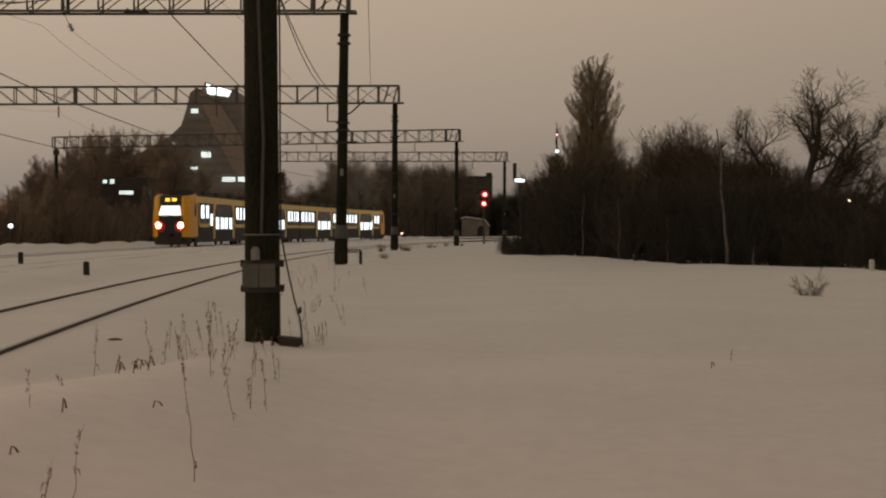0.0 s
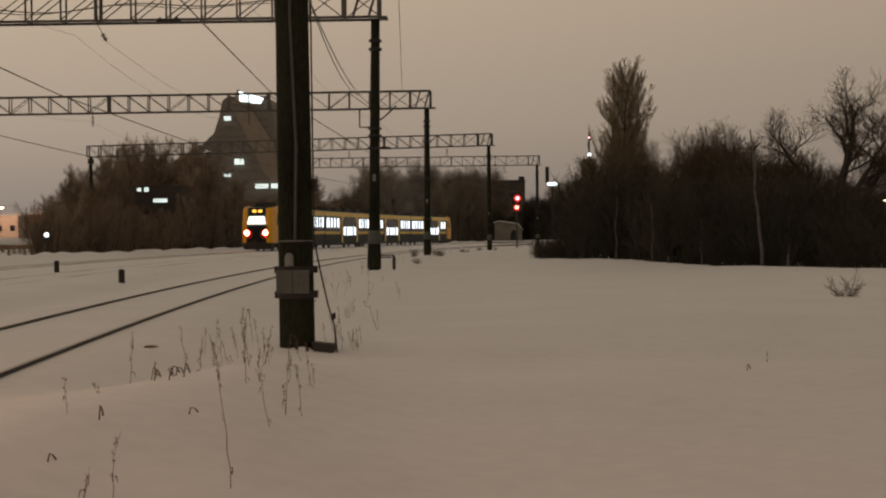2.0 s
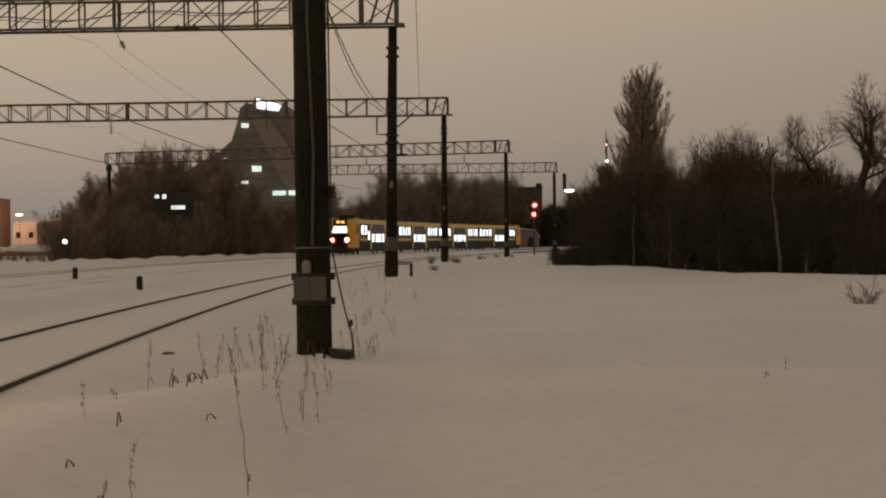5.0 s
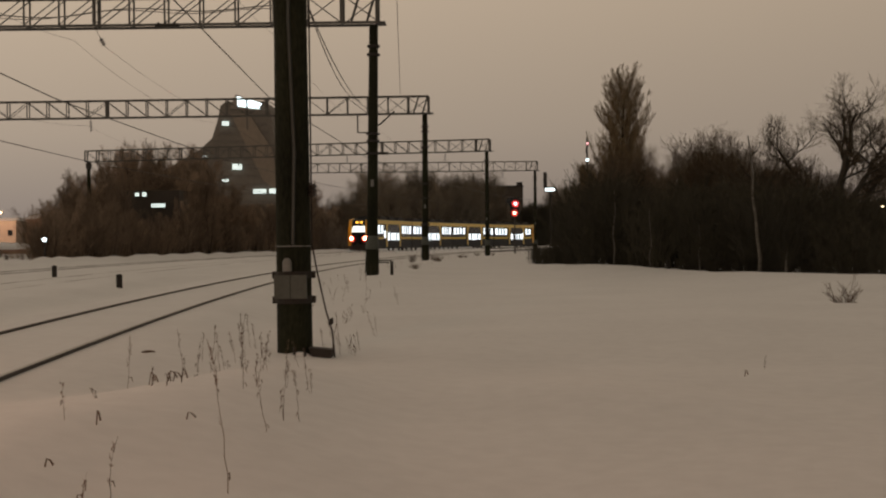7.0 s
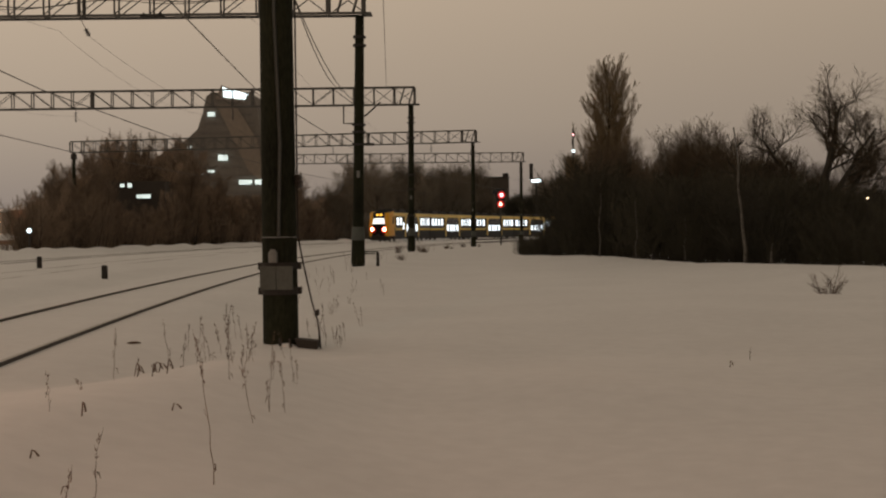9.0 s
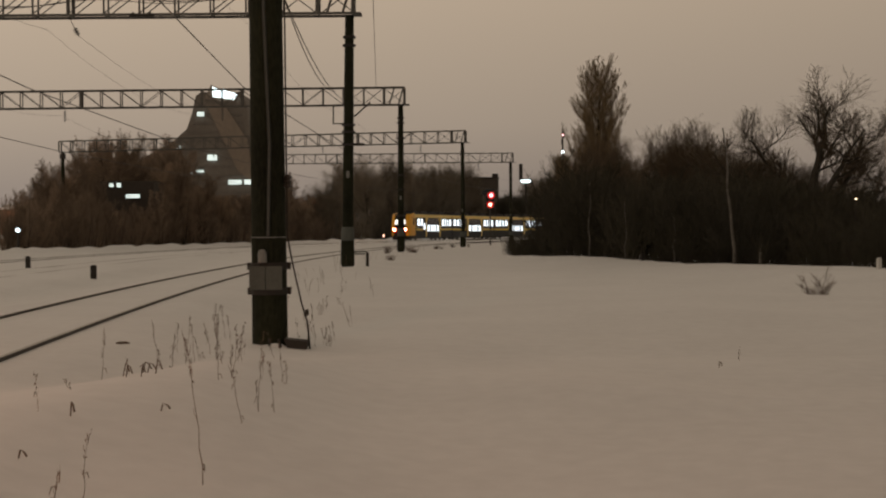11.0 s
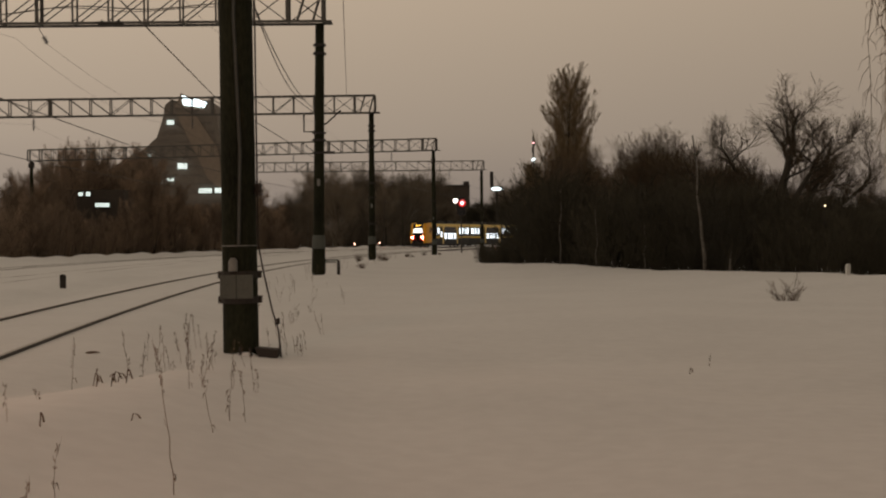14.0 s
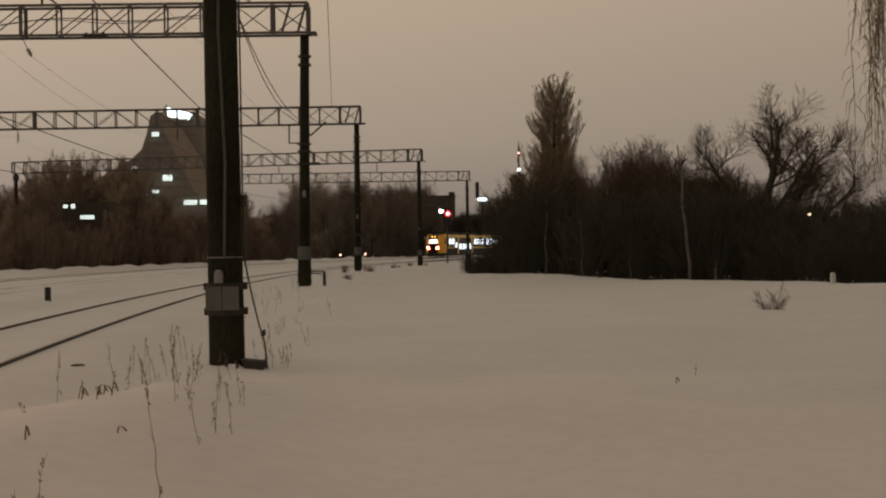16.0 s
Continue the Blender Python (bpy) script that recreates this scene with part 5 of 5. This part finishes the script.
for i, (x, y, h, w) in enumerate(((-1.91, 9.40, 0.05, 0.08), (-2.29, 7.50, 0.05, 0.06), (-2.50, 10.95, 0.09, 0.06), (-2.58, 11.2, 0.10, 0.07), (-2.46, 11.4, 0.08, 0.09), (-2.38, 10.9, 0.10, 0.05), (-2.40, 11.3, 0.07, 0.08), (-2.30, 11.1, 0.11, 0.06), (2.87, 15.02, 0.07, 0.04), (-2.35, 8.74, 0.09, 0.03))):
    broken_stem(x, y, h, w, 500 + i)

TUFT = dict(level=3, segs=(4, 3, 2), wob=(0.12, 0.2, 0.3), up=(0.1, 0.1, 0.1), taper=0.85, rmin=0.0025, wood=1, kids=(6, 4, 0), ang=((15, 45), (20, 50)), len=((0.3, 0.55), (0.3, 0.6)), shrink=0.3, rr=0.6, stem=1.0, foot=0.05)
TUFT["from"] = (0.2, 0.2)
bush = tree("small_bush", "small leafless bush fanning out of the snow", "bush", TUFT, 0.62, 12, 1.05, 0.011, 150, "", STALK)
bush.matrix_basis = pose(7.50, 28.6, ground(7.50, 28.6))
bush2 = tree("small_bush", "low brown bush at the foot of a mast", "bush", TUFT, 0.75, 18, 0.7, 0.008, 151, "", STALK)
bush2.matrix_basis = pose(-3.75, 84.5, ground(-3.75, 84.5)) @ Matrix.Diagonal((0.8, 0.8, 0.75, 1))
tagged(bush2, group="brown tufts along the bank")
random.seed(77)
for k in range(10):
    y = rnd(48, 128)
    x = near_track(y) + rnd(2.3, 4.8)
    c = copy_thing(bush2, pose(x, y, ground(x, y) - 0.03, 0, 0, rnd(0, 360)))
    q = rnd(0.35, 0.75)
    c.scale = (q * rnd(0.9, 1.5), q * rnd(0.8, 1.2), q * rnd(0.6, 0.9))
    tagged(c, "low brown tuft of dead growth in snow")
thing("wood_scrap", "flat dark scrap lying on snow", "debris", pose(-3.56, 15.3, ground(-3.56, 15.3) + 0.01, 0, 0, 10),
      shape=Shape().tube([(-0.07, 0, 0), (-0.03, 0, 0.004), (0.04, 0.01, 0.006), (0.08, 0, 0)], [0.006, 0.014, 0.012, 0.006], 6), material=STALK)

motions()
